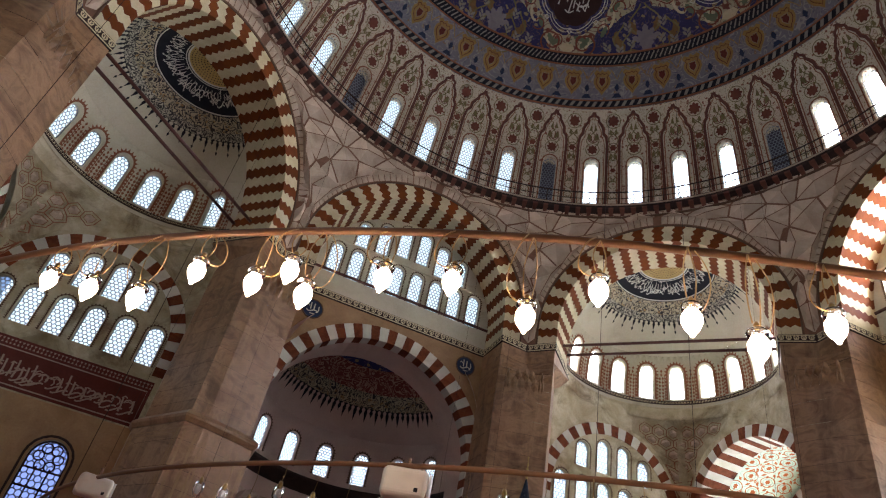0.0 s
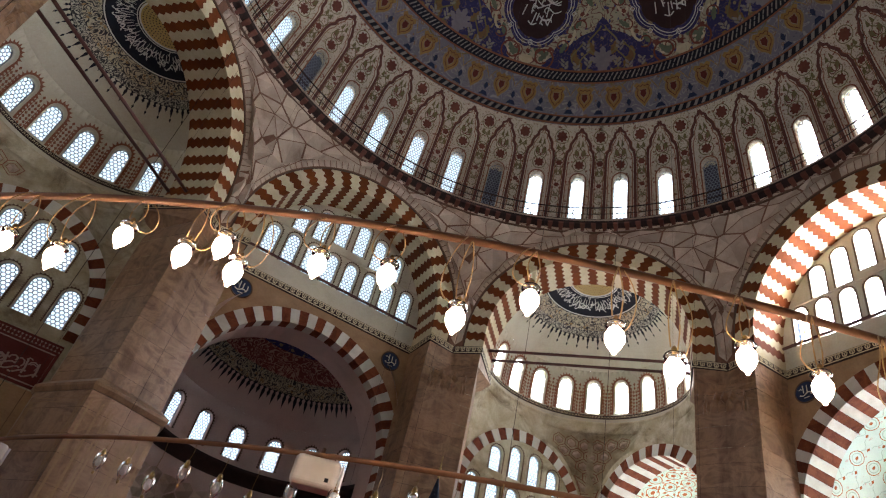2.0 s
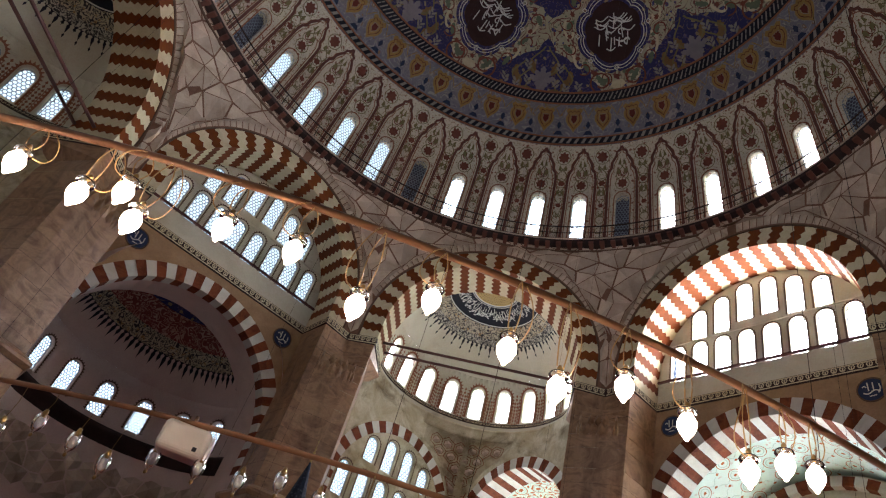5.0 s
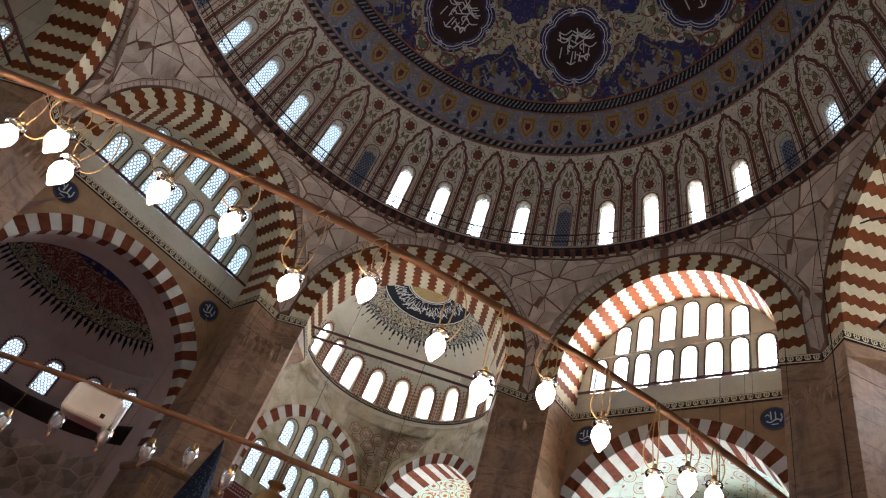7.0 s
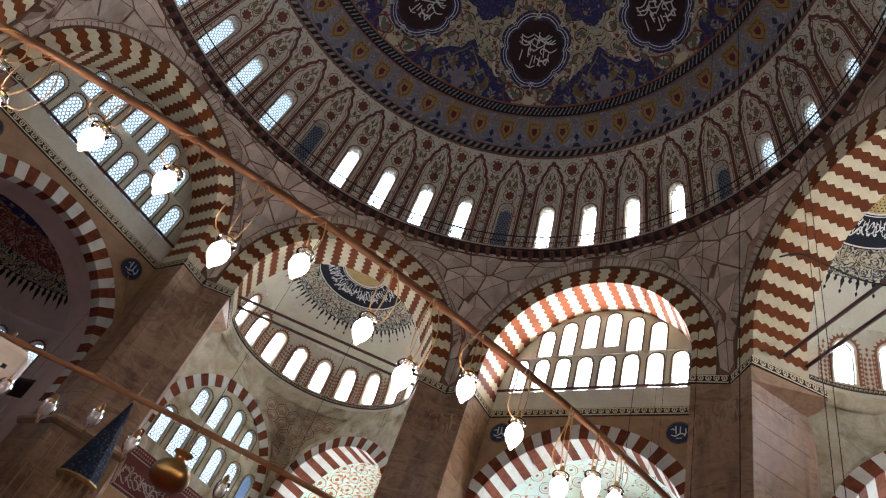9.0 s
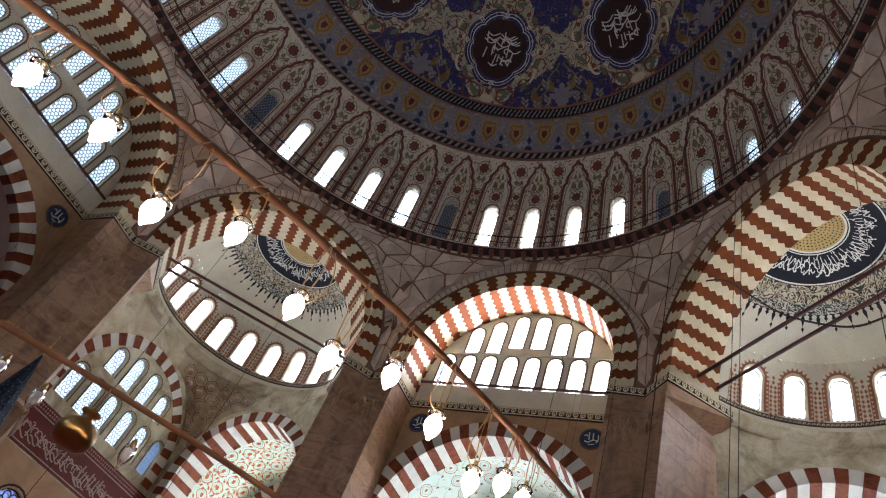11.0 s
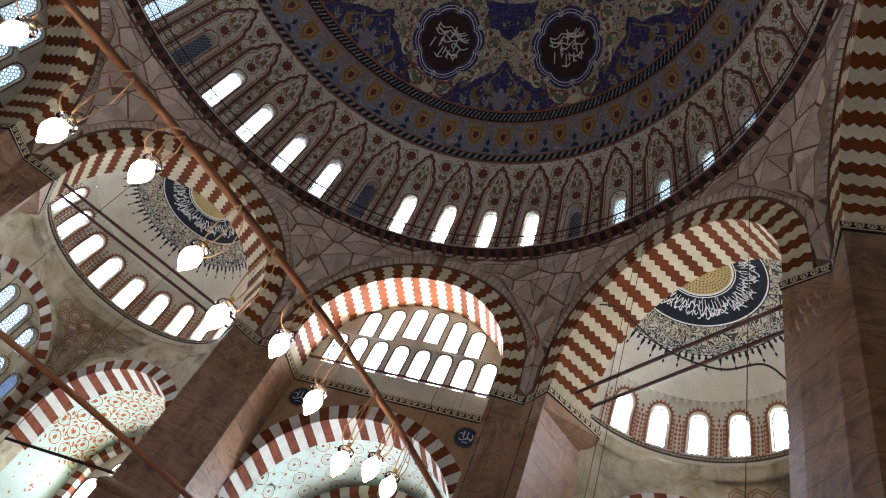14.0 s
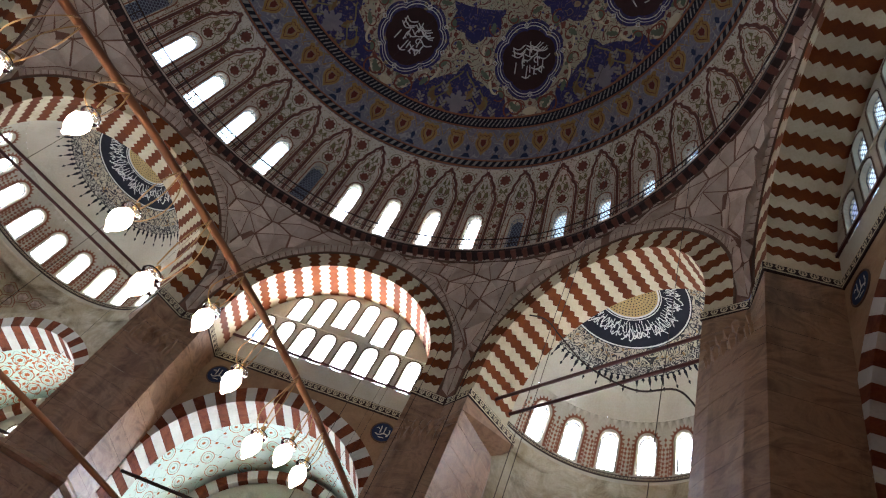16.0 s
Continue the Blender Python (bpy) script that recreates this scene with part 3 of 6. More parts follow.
# ---- corner walls beside the half domes ----
CU, CZ, CR, CE = 12.41, 12.58, 3.42, 4.0
rowl = [(9.55 + 1.179 * k, 11.82, 13.5) for k in range(6)]
rowh = [(10.64, 13.96, 15.25), (11.82, 13.96, 15.62), (13.0, 13.96, 15.62), (14.18, 13.96, 15.25)]
wholes, wfit = [], []
for u, a, b in rowl + rowh:
    lp, lat, rim = window_set(u, a, b, 0.72, f, 0.16)
    wholes.append(lp)
    wfit.append((lat, rim))
lp, lat, rim = window_set(10.9, 5.6, 8.2, 1.35, f, 0.2, 0.13, GROOVE, 0.12)
lowwin = (lat, rim)
lp2 = window_set(14.0, 5.6, 8.2, 1.35, f, 0.2, 0.16, GROOVE, 0.12)
# the foot of the wall, below the inscription, is bare buff stone
ffoot = flat(WALL - 0.035)
foot_wall = sheet("stone_foot", [(8.2, 0.0), (WALL + 0.3, 0.0), (WALL + 0.3, 9.33), (8.2, 9.33)], [lp, lp2[0]], BUFF, 0.03, ffoot)
tracery = Flatwork()
for cx in (10.9, 14.0):
    for k in range(3):
        zz = 5.9 + 0.62 * k
        tracery.strip([(cx - 0.66, zz), (cx + 0.66, zz)], 0.07, f, 0.1)
    for sx in (-0.22, 0.22):
        tracery.strip([(cx + sx, 5.6), (cx + sx, 7.25)], 0.06, f, 0.1)
    for k in range(6):
        a = math.pi * k / 3
        px, pz = cx + 0.33 * math.cos(a), 7.6 + 0.33 * math.sin(a)
        tracery.strip([(px + 0.17 * math.cos(t), pz + 0.17 * math.sin(t)) for t in np.linspace(0, 2 * math.pi, 12, endpoint=False)], 0.055, f, 0.1, True)
    tracery.strip(arched(cx, 5.62, 8.18, 1.31, 10), 0.1, f, 0.1, True)
    tracery.strip(arched(cx, 5.5, 8.32, 1.6, 10), 0.09, ffoot, -0.006, True)
tracery_me = tracery.done("tracery", DARK)
wing_win = sheet("plaster_wall", [(7.9, 0), (WALL + 0.5, 0), (WALL + 0.5, 17.9), (7.9, 17.9)], wholes + [lp, lp2[0]], MARKED, 0.26, f)
wing_open = sheet("plaster_wall", [(7.9, 0), (WALL + 0.5, 0), (WALL + 0.5, 17.9), (7.9, 17.9)], [arch_outline(CU, CR + 0.2, CZ, 0.02)], MARKED, 1.5, f)
wingb = voussoirs(CR, CE, CZ, 11.5, WALL - 0.03, WALL + 0.05, 33, 0.0, 1.0)
wingd = voussoirs(CR, CE, CZ, 11.5, WALL - 0.03, WALL + 1.5, 33, 0.0, 1.0)
recolour(wingb, BRICK, WHITE)
recolour(wingd, BRICK, WHITE)
for me in wingb + wingd:
    for v in me.vertices:
        v.co.x += CU


def panel(u0, u1, z0, z1):
    ff = flat(WALL)
    base = mesh("board", [(u0, WALL - 0.03, z0), (u1, WALL - 0.03, z0), (u1, WALL - 0.03, z1), (u0, WALL - 0.03, z1), (u0, WALL, z0), (u1, WALL, z0), (u1, WALL, z1), (u0, WALL, z1)],
                [(0, 1, 2, 3), (0, 4, 5, 1), (3, 2, 6, 7), (0, 3, 7, 4), (1, 5, 6, 2)], MAROON)
    w = Flatwork()
    w.strip([(u0 + 0.12, z0 + 0.12), (u1 - 0.12, z0 + 0.12), (u1 - 0.12, z1 - 0.42), (u0 + 0.12, z1 - 0.42)], 0.05, ff, -0.045, True)
    rnd = random.Random(4)
    x = u0 + 0.35
    while x < u1 - 0.4:
        h = rnd.uniform(0.5, 0.75) * (z1 - z0 - 0.7)
        k = rnd.random()
        base_z = z0 + 0.3
        if k < 0.5:
            w.strip([(x + 0.04, base_z + h), (x, base_z + h * 0.5), (x + 0.02, base_z + 0.1)], 0.07, ff, -0.045)
        else:
            w.strip([(x + 0.16 * math.cos(q * 0.8), base_z + h * 0.55 + 0.16 * math.sin(q * 0.8)) for q in range(6)], 0.055, ff, -0.045)
        if rnd.random() < 0.7:
            zc = base_z + rnd.uniform(0.05, 0.4)
            w.strip([(x - 0.1 + 0.09 * q, zc + 0.11 * math.sin(1 + q * 0.7)) for q in range(7)], 0.06, ff, -0.046)
        if rnd.random() < 0.6:
            w.strip([(x + 0.1, base_z + h * 0.8), (x + 0.22, base_z + h * 0.86), (x + 0.3, base_z + h * 0.75)], 0.045, ff, -0.045)
        x += rnd.uniform(0.16, 0.26)
    z = z1 - 0.3
    n = int((u1 - u0) / 0.14)
    for i in range(n):
        c = u0 + 0.07 + i * 0.14
        w.patch([(c - 0.05, z), (c + 0.05, z), (c, z + 0.09)], ff, -0.045)
        w.patch([(c - 0.05, z + 0.2), (c, z + 0.11), (c + 0.05, z + 0.2)], ff, -0.045)
    return base, w.done("lettering", ROSE)


pan = panel(8.75, WALL - 0.05, 9.4, 11.25)
flip = Matrix.Diagonal((-1, 1, 1, 1))
for az in SIDES:
    for sg in (1, -1):
        opened = az in (90, 270)
        m = turned(az) if sg == 1 else turned(az) @ flip
        wall = holder("wall_" + names[az] + ("_right" if sg == 1 else "_left"), "cream plaster corner wall with a striped arch of brick and marble", "wall", "structure", m=m)
        put("plaster_wall", wing_open if opened else wing_win, wall)
        for b in (wingd if opened else wingb):
            put("voussoir", b, wall)
        if not opened:
            for lat, rim in wfit:
                win = put("window", lat, wall, "round-headed window with a pale six-sided stucco lattice")
                put("border", rim, win, "dark toothed border")
            win = put("window", lowwin[0], wall, "tall arched window with coloured glass and stucco tracery")
            put("border", lowwin[1], win)
            win = put("window", lp2[1], wall, "tall arched window with coloured glass and stucco tracery")
            put("border", lp2[2], win)
            put("stone_foot", foot_wall, wall, "bare buff stone below the inscription")
            put("tracery", tracery_me, wall, "dark tracery of the coloured window")
            t = holder("calligraphy_panel", "long maroon tile panel with pale calligraphy under the windows", "panel", m=m)
            put("board", pan[0], t)
            put("lettering", pan[1], t, "pale rose calligraphic strokes")

# ---- half domes in the corners ----
HC, HR, HZ = 16.79, 4.98, 18.6
HALF_LIFT = 0.29     # the half domes stand this much above the arch cornice


def on_half(theta, k, z):
    """theta: arc length round the half dome at its foot; k: depth outward."""
    a = theta / HR
    r = math.sqrt(max(HR ** 2 - max(z - HZ, 0) ** 2, 0.0)) + k
    return (r * math.sin(a), HC + r * math.cos(a), z)


ang = 17.8
span = radians(97) * HR
hh, hfit = [], []
for k in range(-4, 5):
    u = radians(ang * k) * HR
    lp, lat, rim = window_set(u, 18.42, 20.2, 0.72, on_half, 0.2, 0.1, RUST, 0.14)
    sun_rays = toothed(arched(u, 18.36, 20.32, 0.96, 10), on_half, -0.017, 0.19).done("border", RUST)
    hh.append(lp)
    hfit.append((lat, sun_rays))
diamonds, sill = Flatwork(), Flatwork()
for k in range(-5, 5):
    u = radians(ang * (k + 0.5)) * HR
    for row in range(9):
        zc = 18.35 + 0.2 * row
        s = 1.0 - 0.02 * row
        for dx in ((-0.085, 0.085) if row < 7 else (0,)):
            diamonds.patch([(u + dx * s - 0.065, zc), (u + dx * s, zc - 0.095), (u + dx * s + 0.065, zc), (u + dx * s, zc + 0.095)], on_half, -0.016)
    for sg in (1, -1):
        diamonds.strip([(u + sg * 0.19, 18.25), (u + sg * 0.18, 19.75)], 0.035, on_half, -0.015)
for k in range(110):
    u = -span + 2 * span * (k + 0.5) / 110
    sill.strip([(u - 0.05, 18.14), (u - 0.02, 18.24), (u + 0.04, 18.22), (u + 0.03, 18.16)], 0.03, on_half, -0.03)
diamond_me = diamonds.done("diamond_column", RUST)
sill_me = sill.done("sill_leaf", CREAM)
sill_band = sheet("sill_band", [(-span, 18.08), (span, 18.08), (span, 18.3), (-span, 18.3)], [], DARK, 0, lambda u, k, z: on_half(u, k - 0.018, z), 0.3)
ZCAP = 20.7
shell_low = sheet("window_band", [(-span, 17.7), (span, 17.7), (span, ZCAP), (-span, ZCAP)], hh, PLASTER, 0.3, on_half, 0.35, True)
e0 = math.asin((ZCAP - HZ) / HR)


def half_cap(name, r0, r1, off, mat, n=44, m=10):
    """A band of the half dome between two radii about its crown."""
    prof = []
    for k in range(m + 1):
        r = r0 + (r1 - r0) * k / m
        prof.append((r * (1 - off / HR), HZ + math.sqrt(HR ** 2 - r ** 2) - off))
    me = lathe(name, prof, mat, -98, 98, n)
    for v in me.vertices:
        v.co.y += HC
    return me


cap_shell = half_cap("vault", 0.0, math.sqrt(HR ** 2 - (ZCAP - HZ) ** 2), 0.0, PLASTER, 48, 16)
gold_disc = half_cap("gold_disc", 0.0, 1.2, 0.02, GOLD)
black_ring = half_cap("black_band", 1.2, 2.48, 0.02, BLACK)
lace_ring = half_cap("scroll_band", 2.48, 3.1, 0.02, LACE)
fil_ring = half_cap("filigree", 3.1, 3.42, 0.02, FILIGREE)


def on_cap(a, k, r):
    """a: angle in radians times 3, r: radius about the crown."""
    t = a / 3.0
    z = HZ + math.sqrt(HR ** 2 - r ** 2)
    return (r * math.sin(t) * (1 + k / HR), HC + r * math.cos(t) * (1 + k / HR), z + k)


rnd = random.Random(11)
w, g, bl = Flatwork(), Flatwork(), Flatwork()
for r, wd in ((1.16, 0.07), (1.26, 0.04), (2.42, 0.05)):
    w.strip([(3 * radians(q), r) for q in range(-96, 97, 4)], wd, on_cap, -0.035)
q = -96.0
while q < 96:
    r0 = 1.34 + rnd.uniform(0, 0.2)
    r1 = rnd.uniform(1.7, 2.1)
    w.strip([(3 * radians(q), r0), (3 * radians(q + 0.6), (r0 + r1) / 2), (3 * radians(q + 0.2), r1)], 0.05, on_cap, -0.035)
    zc, bow, ph = rnd.uniform(1.6, 2.15), rnd.uniform(0.08, 0.2), rnd.uniform(0, 3)
    w.strip([(3 * radians(q + 1.1 * s), zc + bow * math.sin(s * 0.62 + ph)) for s in range(10)], 0.05, on_cap, -0.036)
    if rnd.random() < 0.5:
        zc = rnd.uniform(1.35, 1.7)
        w.strip([(3 * radians(q + 2 + 1.0 * s), zc + 0.1 * math.sin(s * 0.8 + ph)) for s in range(6)], 0.045, on_cap, -0.037)
    if rnd.random() < 0.7:
        w.strip([(3 * radians(q + 4 + 1.8 * math.cos(s)), 1.9 + 0.1 * math.sin(s)) for s in range(5)], 0.045, on_cap, -0.036)
    q += rnd.uniform(4.0, 6.5)
for rr in np.arange(0.12, 1.1, 0.13):
    n = max(3, int(rr * 26))
    for i in range(n):
        t = radians(-96 + 192 * (i + 0.5) / n)
        s = 0.035
        bl.patch([(3 * t - s * 3 / rr, rr), (3 * t, rr - s), (3 * t + s * 3 / rr, rr), (3 * t, rr + s)], on_cap, -0.035)
for i in range(44):
    t = -96 + 192 * (i + 0.5) / 44
    big = i % 2 == 0
    tip = 3.74 if big else 3.6
    d = 1.7
    for pts in ([(t - d, 3.4), (t + d, 3.4), (t + 0.6, 3.45), (t + 1.2, 3.52), (t + 0.3, tip - 0.05), (t, tip), (t - 0.3, tip - 0.05), (t - 1.2, 3.52), (t - 0.6, 3.45)],):
        bl.patch([(3 * radians(x), r) for x, r in pts], on_cap, -0.025)
    if big:
        bl.patch([(3 * radians(t - 0.8), tip + 0.06), (3 * radians(t), tip), (3 * radians(t + 0.8), tip + 0.06), (3 * radians(t), tip + 0.14)], on_cap, -0.026)
letters_cap = w.done("lettering", LETTER)
fringe_cap = bl.done("fringe", BLACK)
foot = lathe("cornice", [(HR - 0.02, 17.2), (HR - 0.1, 17.26), (HR - 0.08, 17.38), (HR - 0.17, 17.54), (HR - 0.15, 17.6), (HR - 0.22, 17.68), (HR - 0.22, 17.78), (HR, 17.9)], MARKED, -92, 92, 48)
for v in foot.vertices:
    v.co.y += HC


# corner squinch: a honeycomb of faceted cells under the half dome
def on_squinch(s, k, z):
    """s: bearing in degrees about the half dome's centre, from the diagonal; z from the foot of the half dome down into the corner."""
    t = (17.6 - z) / 4.6
    a = radians(s)
    x0, y0 = HR * math.sin(a), HC + HR * math.cos(a)
    # corner walls meet on the diagonal, 45 degrees to either side
    reach = (WALL * math.sqrt(2) - HC)
    rw = reach / (math.cos(a) + abs(math.sin(a)))
    r = HR + (rw - HR) * min(t * 1.3, 1) + k
    return (r * math.sin(a), HC + r * math.cos(a), z)


def squinch_limit(s):
    """Height of the striped arch's edge below the half dome at that bearing."""
    a = radians(s)
    reach = (WALL * math.sqrt(2) - HC)
    rw = reach / (math.cos(a) + abs(math.sin(a)))
    # distance along the wall from its corner
    x, y = rw * math.sin(a), HC + rw * math.cos(a)
    along = (y - abs(x)) / math.sqrt(2)
    du = along - CU
    return CZ + math.sqrt(max(CE ** 2 - du ** 2, 0.0))


outer = [(s, 17.65) for s in np.arange(-88, 88.1, 4)]
lower_edge = [(s, min(max(squinch_limit(s) - 0.1, 12.6), 17.4)) for s in np.arange(88, -88.1, -2)]
squinch = sheet("squinch", [(float(s) / 14.0, float(z)) for s, z in outer + lower_edge], [], MARKED, 0, lambda u, k, z: on_squinch(u * 14.0, k, z), 0.3)


def cells_mesh(centre, ring, fmap, lift, name="facet"):
    """A faceted stone: an outline with a raised centre."""
    verts, n = [], len(ring)
    for i in range(n):
        a, b = ring[i], ring[(i + 1) % n]
        verts += [fmap(a[0], 0.0, a[1]), fmap(b[0], 0.0, b[1]), fmap(centre[0], -lift, centre[1])]
    return mesh(name, verts, [(3 * i, 3 * i + 1, 3 * i + 2) for i in range(n)], FACET)


def honeycomb(u0, u1, z0, z1, sx, sz, seed, jitter):
    """Irregular six-sided cells over a rectangle: centres and outlines."""
    rnd = random.Random(seed)
    moved = {}

    def corner(i, j):
        if (i, j) not in moved:
            moved[(i, j)] = (rnd.uniform(-jitter, jitter), rnd.uniform(-jitter, jitter))
        return moved[(i, j)]
    out = []
    rows = int((z1 - z0) / (sz * 1.5)) + 2
    cols = int((u1 - u0) / (sx * 1.732)) + 2
    for r in range(rows):
        for c in range(cols):
            x = u0 + (c + 0.5 * (r % 2)) * sx * 1.732
            z = z0 + r * sz * 1.5
            ring = []
            for k in range(6):
                hx, hz = x + sx * math.sin(math.pi / 3 * k), z + sz * math.cos(math.pi / 3 * k)
                j = corner(round(hx * 20 / sx), round(hz * 20 / sz))
                ring.append((hx + j[0] * sx, hz + j[1] * sz))
            out.append(((x, z), ring))
    return out


sq_cells = []
sq_lines = Flatwork()
sq_scale = lambda u, k, zz: on_squinch(u * 14.0, k, zz)
for (x, z), ring in honeycomb(-30, 30, 13.2, 17.3, 4.4, 0.33, 5, 0.16):
    if abs(x) < 31 and squinch_limit(x) + 0.25 < z < 17.05:
        rg = [(a / 14.0, max(b, squinch_limit(a) + 0.05)) for a, b in ring]
        sq_lines.strip(rg, 0.035, sq_scale, -0.02, True)
        c = (x / 14.0, z)
        sq_lines.strip([(c[0] + (a - c[0]) * 0.62, c[1] + (b - c[1]) * 0.62) for a, b in rg], 0.022, sq_scale, -0.018, True)
        small = [(x + (a * 14.0 - x) * 0.55, z + (b - z) * 0.55) for a, b in rg]
        sq_cells.append(cells_mesh((x, z), small, lambda u, k, zz: on_squinch(u, k - 0.006, zz), 0.09))
sq_back = sq_lines.done("line_work", RUST)

rods = [tube("tie_rod", [(-4.75, 15.9 + 0.9 * k, z), (4.75, 15.9 + 0.9 * k, z)], 0.07, ROD, sides=8) for k, z in ((0, 18.62), (1, 18.62))]
for az in CORNERS:
    hd = holder("half_dome", "cream plaster half dome with a ring of nine windows and black calligraphy at its crown", "half dome", "structure", "corner half domes", turned(az, HALF_LIFT))
    put("window_band", shell_low, hd)
    put("vault", cap_shell, hd)
    put("gold_disc", gold_disc, hd, "gold disc with dark rosettes")
    put("black_band", black_ring, hd, "black painted band")
    put("scroll_band", lace_ring, hd, "band of dark scrollwork on gold")
    put("filigree", fil_ring, hd, "black filigree band")
    put("lettering", letters_cap, hd, "white calligraphic strokes")
    put("fringe", fringe_cap, hd, "dark fringe of lotus points")
    put("cornice", foot, hd)
    put("diamond_column", diamond_me, hd, "rust-red painted diamonds between the windows")
    put("sill_band", sill_band, hd, "dark band under the windows")
    put("sill_leaf", sill_me, hd, "pale leaf marks")
    put("squinch", squinch, hd)
    put("line_work", sq_back, hd, "brown painted honeycomb lines")
    for c in sq_cells:
        put("facet", c, hd)
    for lat, rim in hfit:
        win = put("window", lat, hd, "round-headed window with a pale six-sided stucco lattice")
        put("border", rim, win, "rust-red border of pointed rays")
    for r in rods:
        t = tagged(put("tie_rod", r, None, "", turned(az)), "dark red iron tie rod spanning the arch", "tie rod", "tie rods across the arches")

# ---- pendentives between the great arches and the ring of the dome ----
TOPZ = 25.62
TAN = worn("brown_rib_paint", (0.16, 0.08, 0.05), (0.24, 0.125, 0.08), (0.11, 0.06, 0.04))


def ext_z(u):
    return ARCH_Z + math.sqrt(max((ARCH_E + 0.08) ** 2 - u * u, 0.0)) if abs(u) < ARCH_E + 0.08 else SPRING


def on_pend(s, k, z):
    """s: run along the octagon from a corner, z: height; leans in from the octagon to the circle."""
    u = OCT - abs(s)
    d = 22.5 - math.degrees(math.atan2(u, APO))
    a = radians(d if s >= 0 else -d)
    ro = math.hypot(APO, u)
    za = ext_z(u)
    t = min(max((z - za) / max(TOPZ - za, 0.2), 0), 1)
    r = ro + (14.5 - ro) * t ** 1.3 - 0.01 + k
    return (r * math.sin(a), r * math.cos(a), z)


curve = [(u, ext_z(u)) for u in np.linspace(0, ARCH_E + 0.07, 26)]
right = [(OCT - u, z) for u, z in curve]
outline = [(-OCT, TOPZ + 0.6), (-OCT, right[0][1])] + [(-s, z) for s, z in right[1:]] + [(-0.42, SPRING), (0.42, SPRING)] + [(s, z) for s, z in right[::-1]] + [(OCT, TOPZ + 0.6)]
pend = sheet("ground", [tuple(map(float, p)) for p in outline], [], TAN, 0, on_pend, 0.4)
pend_cells = []
ribs = Flatwork()
for (x, z), ring in honeycomb(-OCT, OCT, 18.4, 26.1, 1.0, 0.86, 9, 0.34):
    u = OCT - abs(x)
    if abs(x) > OCT + 0.6 or z < ext_z(max(u, 0.0)) - 0.8 or (abs(x) < 0.3 and z < 20):
        continue
    grow = 0.945
    rg = []
    for a, b in ring:
        a, b = x + (a - x) * grow, z + (b - z) * grow
        a = min(max(a, -OCT), OCT)
        b = min(max(b, ext_z(OCT - abs(a)) + 0.52), 25.5)
        rg.append((a, b))
    rnd = random.Random(int(x * 100) + int(z * 977))
    lift = rnd.uniform(0.15, 0.45) * min(max((25.7 - z) / 1.6, 0.15), 1)
    if max(q[1] for q in rg) - min(q[1] for q in rg) < 0.1:
        continue
    mid = [sum(q[i] for q in rg) / len(rg) for i in (0, 1)]
    c = (mid[0] + rnd.uniform(-0.12, 0.12), mid[1] + rnd.uniform(-0.08, 0.08))
    pend_cells.append(cells_mesh(c, rg, lambda s, k, zz: on_pend(s, k - 0.03, zz), lift))
    for j, (a, b) in enumerate(rg):
        if (j + int(x * 10)) % 3 == 0 or lift > 0.36:
            spoke = [(c[0] + (a - c[0]) * t, c[1] + (b - c[1]) * t) for t in (0.0, 1.0)]
            n0 = len(ribs.v)
            e = ribbon(spoke, 0.04)
            for (p, q), kk in zip(e, (-lift, 0.0)):
                ribs.v += [on_pend(p[0], kk - 0.042, p[1]), on_pend(q[0], kk - 0.042, q[1])]
            ribs.f.append((n0, n0 + 1, n0 + 3, n0 + 2))
# a row of tapering stones that follows each arch
for k in range(25):
    for sg in (1, -1):
        a0, a1 = radians(14 + 3.1 * k), radians(14 + 3.1 * (k + 1) - 0.35)
        if a1 > math.pi / 2:
            continue
        pts = []
        for a, r in ((a0, ARCH_E + 0.14), (a1, ARCH_E + 0.14), (a1, ARCH_E + 0.58), (a0, ARCH_E + 0.58)):
            u, z = r * math.cos(a), ARCH_Z + r * math.sin(a)
            pts.append((sg * min(max(OCT - u, -0.0), OCT), min(z, TOPZ + 0.3)))
        if abs(pts[0][0]) < 0.05 or abs(pts[3][0]) < 0.05:
            continue
        c = (sum(p[0] for p in pts) / 4, sum(p[1] for p in pts) / 4)
        pend_cells.append(cells_mesh(c, pts, lambda s, k2, zz: on_pend(s, k2 - 0.03, zz), 0.07))
# tall kite-shaped facets where the pendentive rises from the pier
for sg in (1, -1):
    for ring_, lift_ in (([(0.0, 18.06), (0.30, 18.3), (0.36, 19.25), (0.0, 19.5)], 0.16), ([(0.0, 19.55), (0.36, 19.3), (0.46, 20.0), (0.2, 20.5), (0.0, 20.3)], 0.14)):
        pts = [(sg * q, z) for q, z in ring_]
        c = (sum(q[0] for q in pts) / len(pts), sum(q[1] for q in pts) / len(pts))
        pend_cells.append(cells_mesh(c, pts, lambda s, k2, zz: on_pend(s, k2 - 0.03, zz), lift_))
rib_me = ribs.done("rib", TAN)
for az in PIERS:
    p = holder("pendentive", "pale faceted honeycomb vaulting with brown ribs between the arches", "pendentive", "structure", "pendentives under the dome", turned(az))
    put("ground", pend, p, "brown painted ground")
    put("rib", rib_me, p, "thin brown painted ribs")
    for c in pend_cells:
        put("facet", c, p)


# ---- drum with forty bays ----
def on_drum(u, k, z):
    a = u / DOME_R
    zz = 29.98 + 0.91 * (z - 30.4)
    r = math.sqrt(DOME_R ** 2 - max(zz - DOME_Z, 0) ** 2) + k
    return (r * math.sin(a), r * math.cos(a), zz)


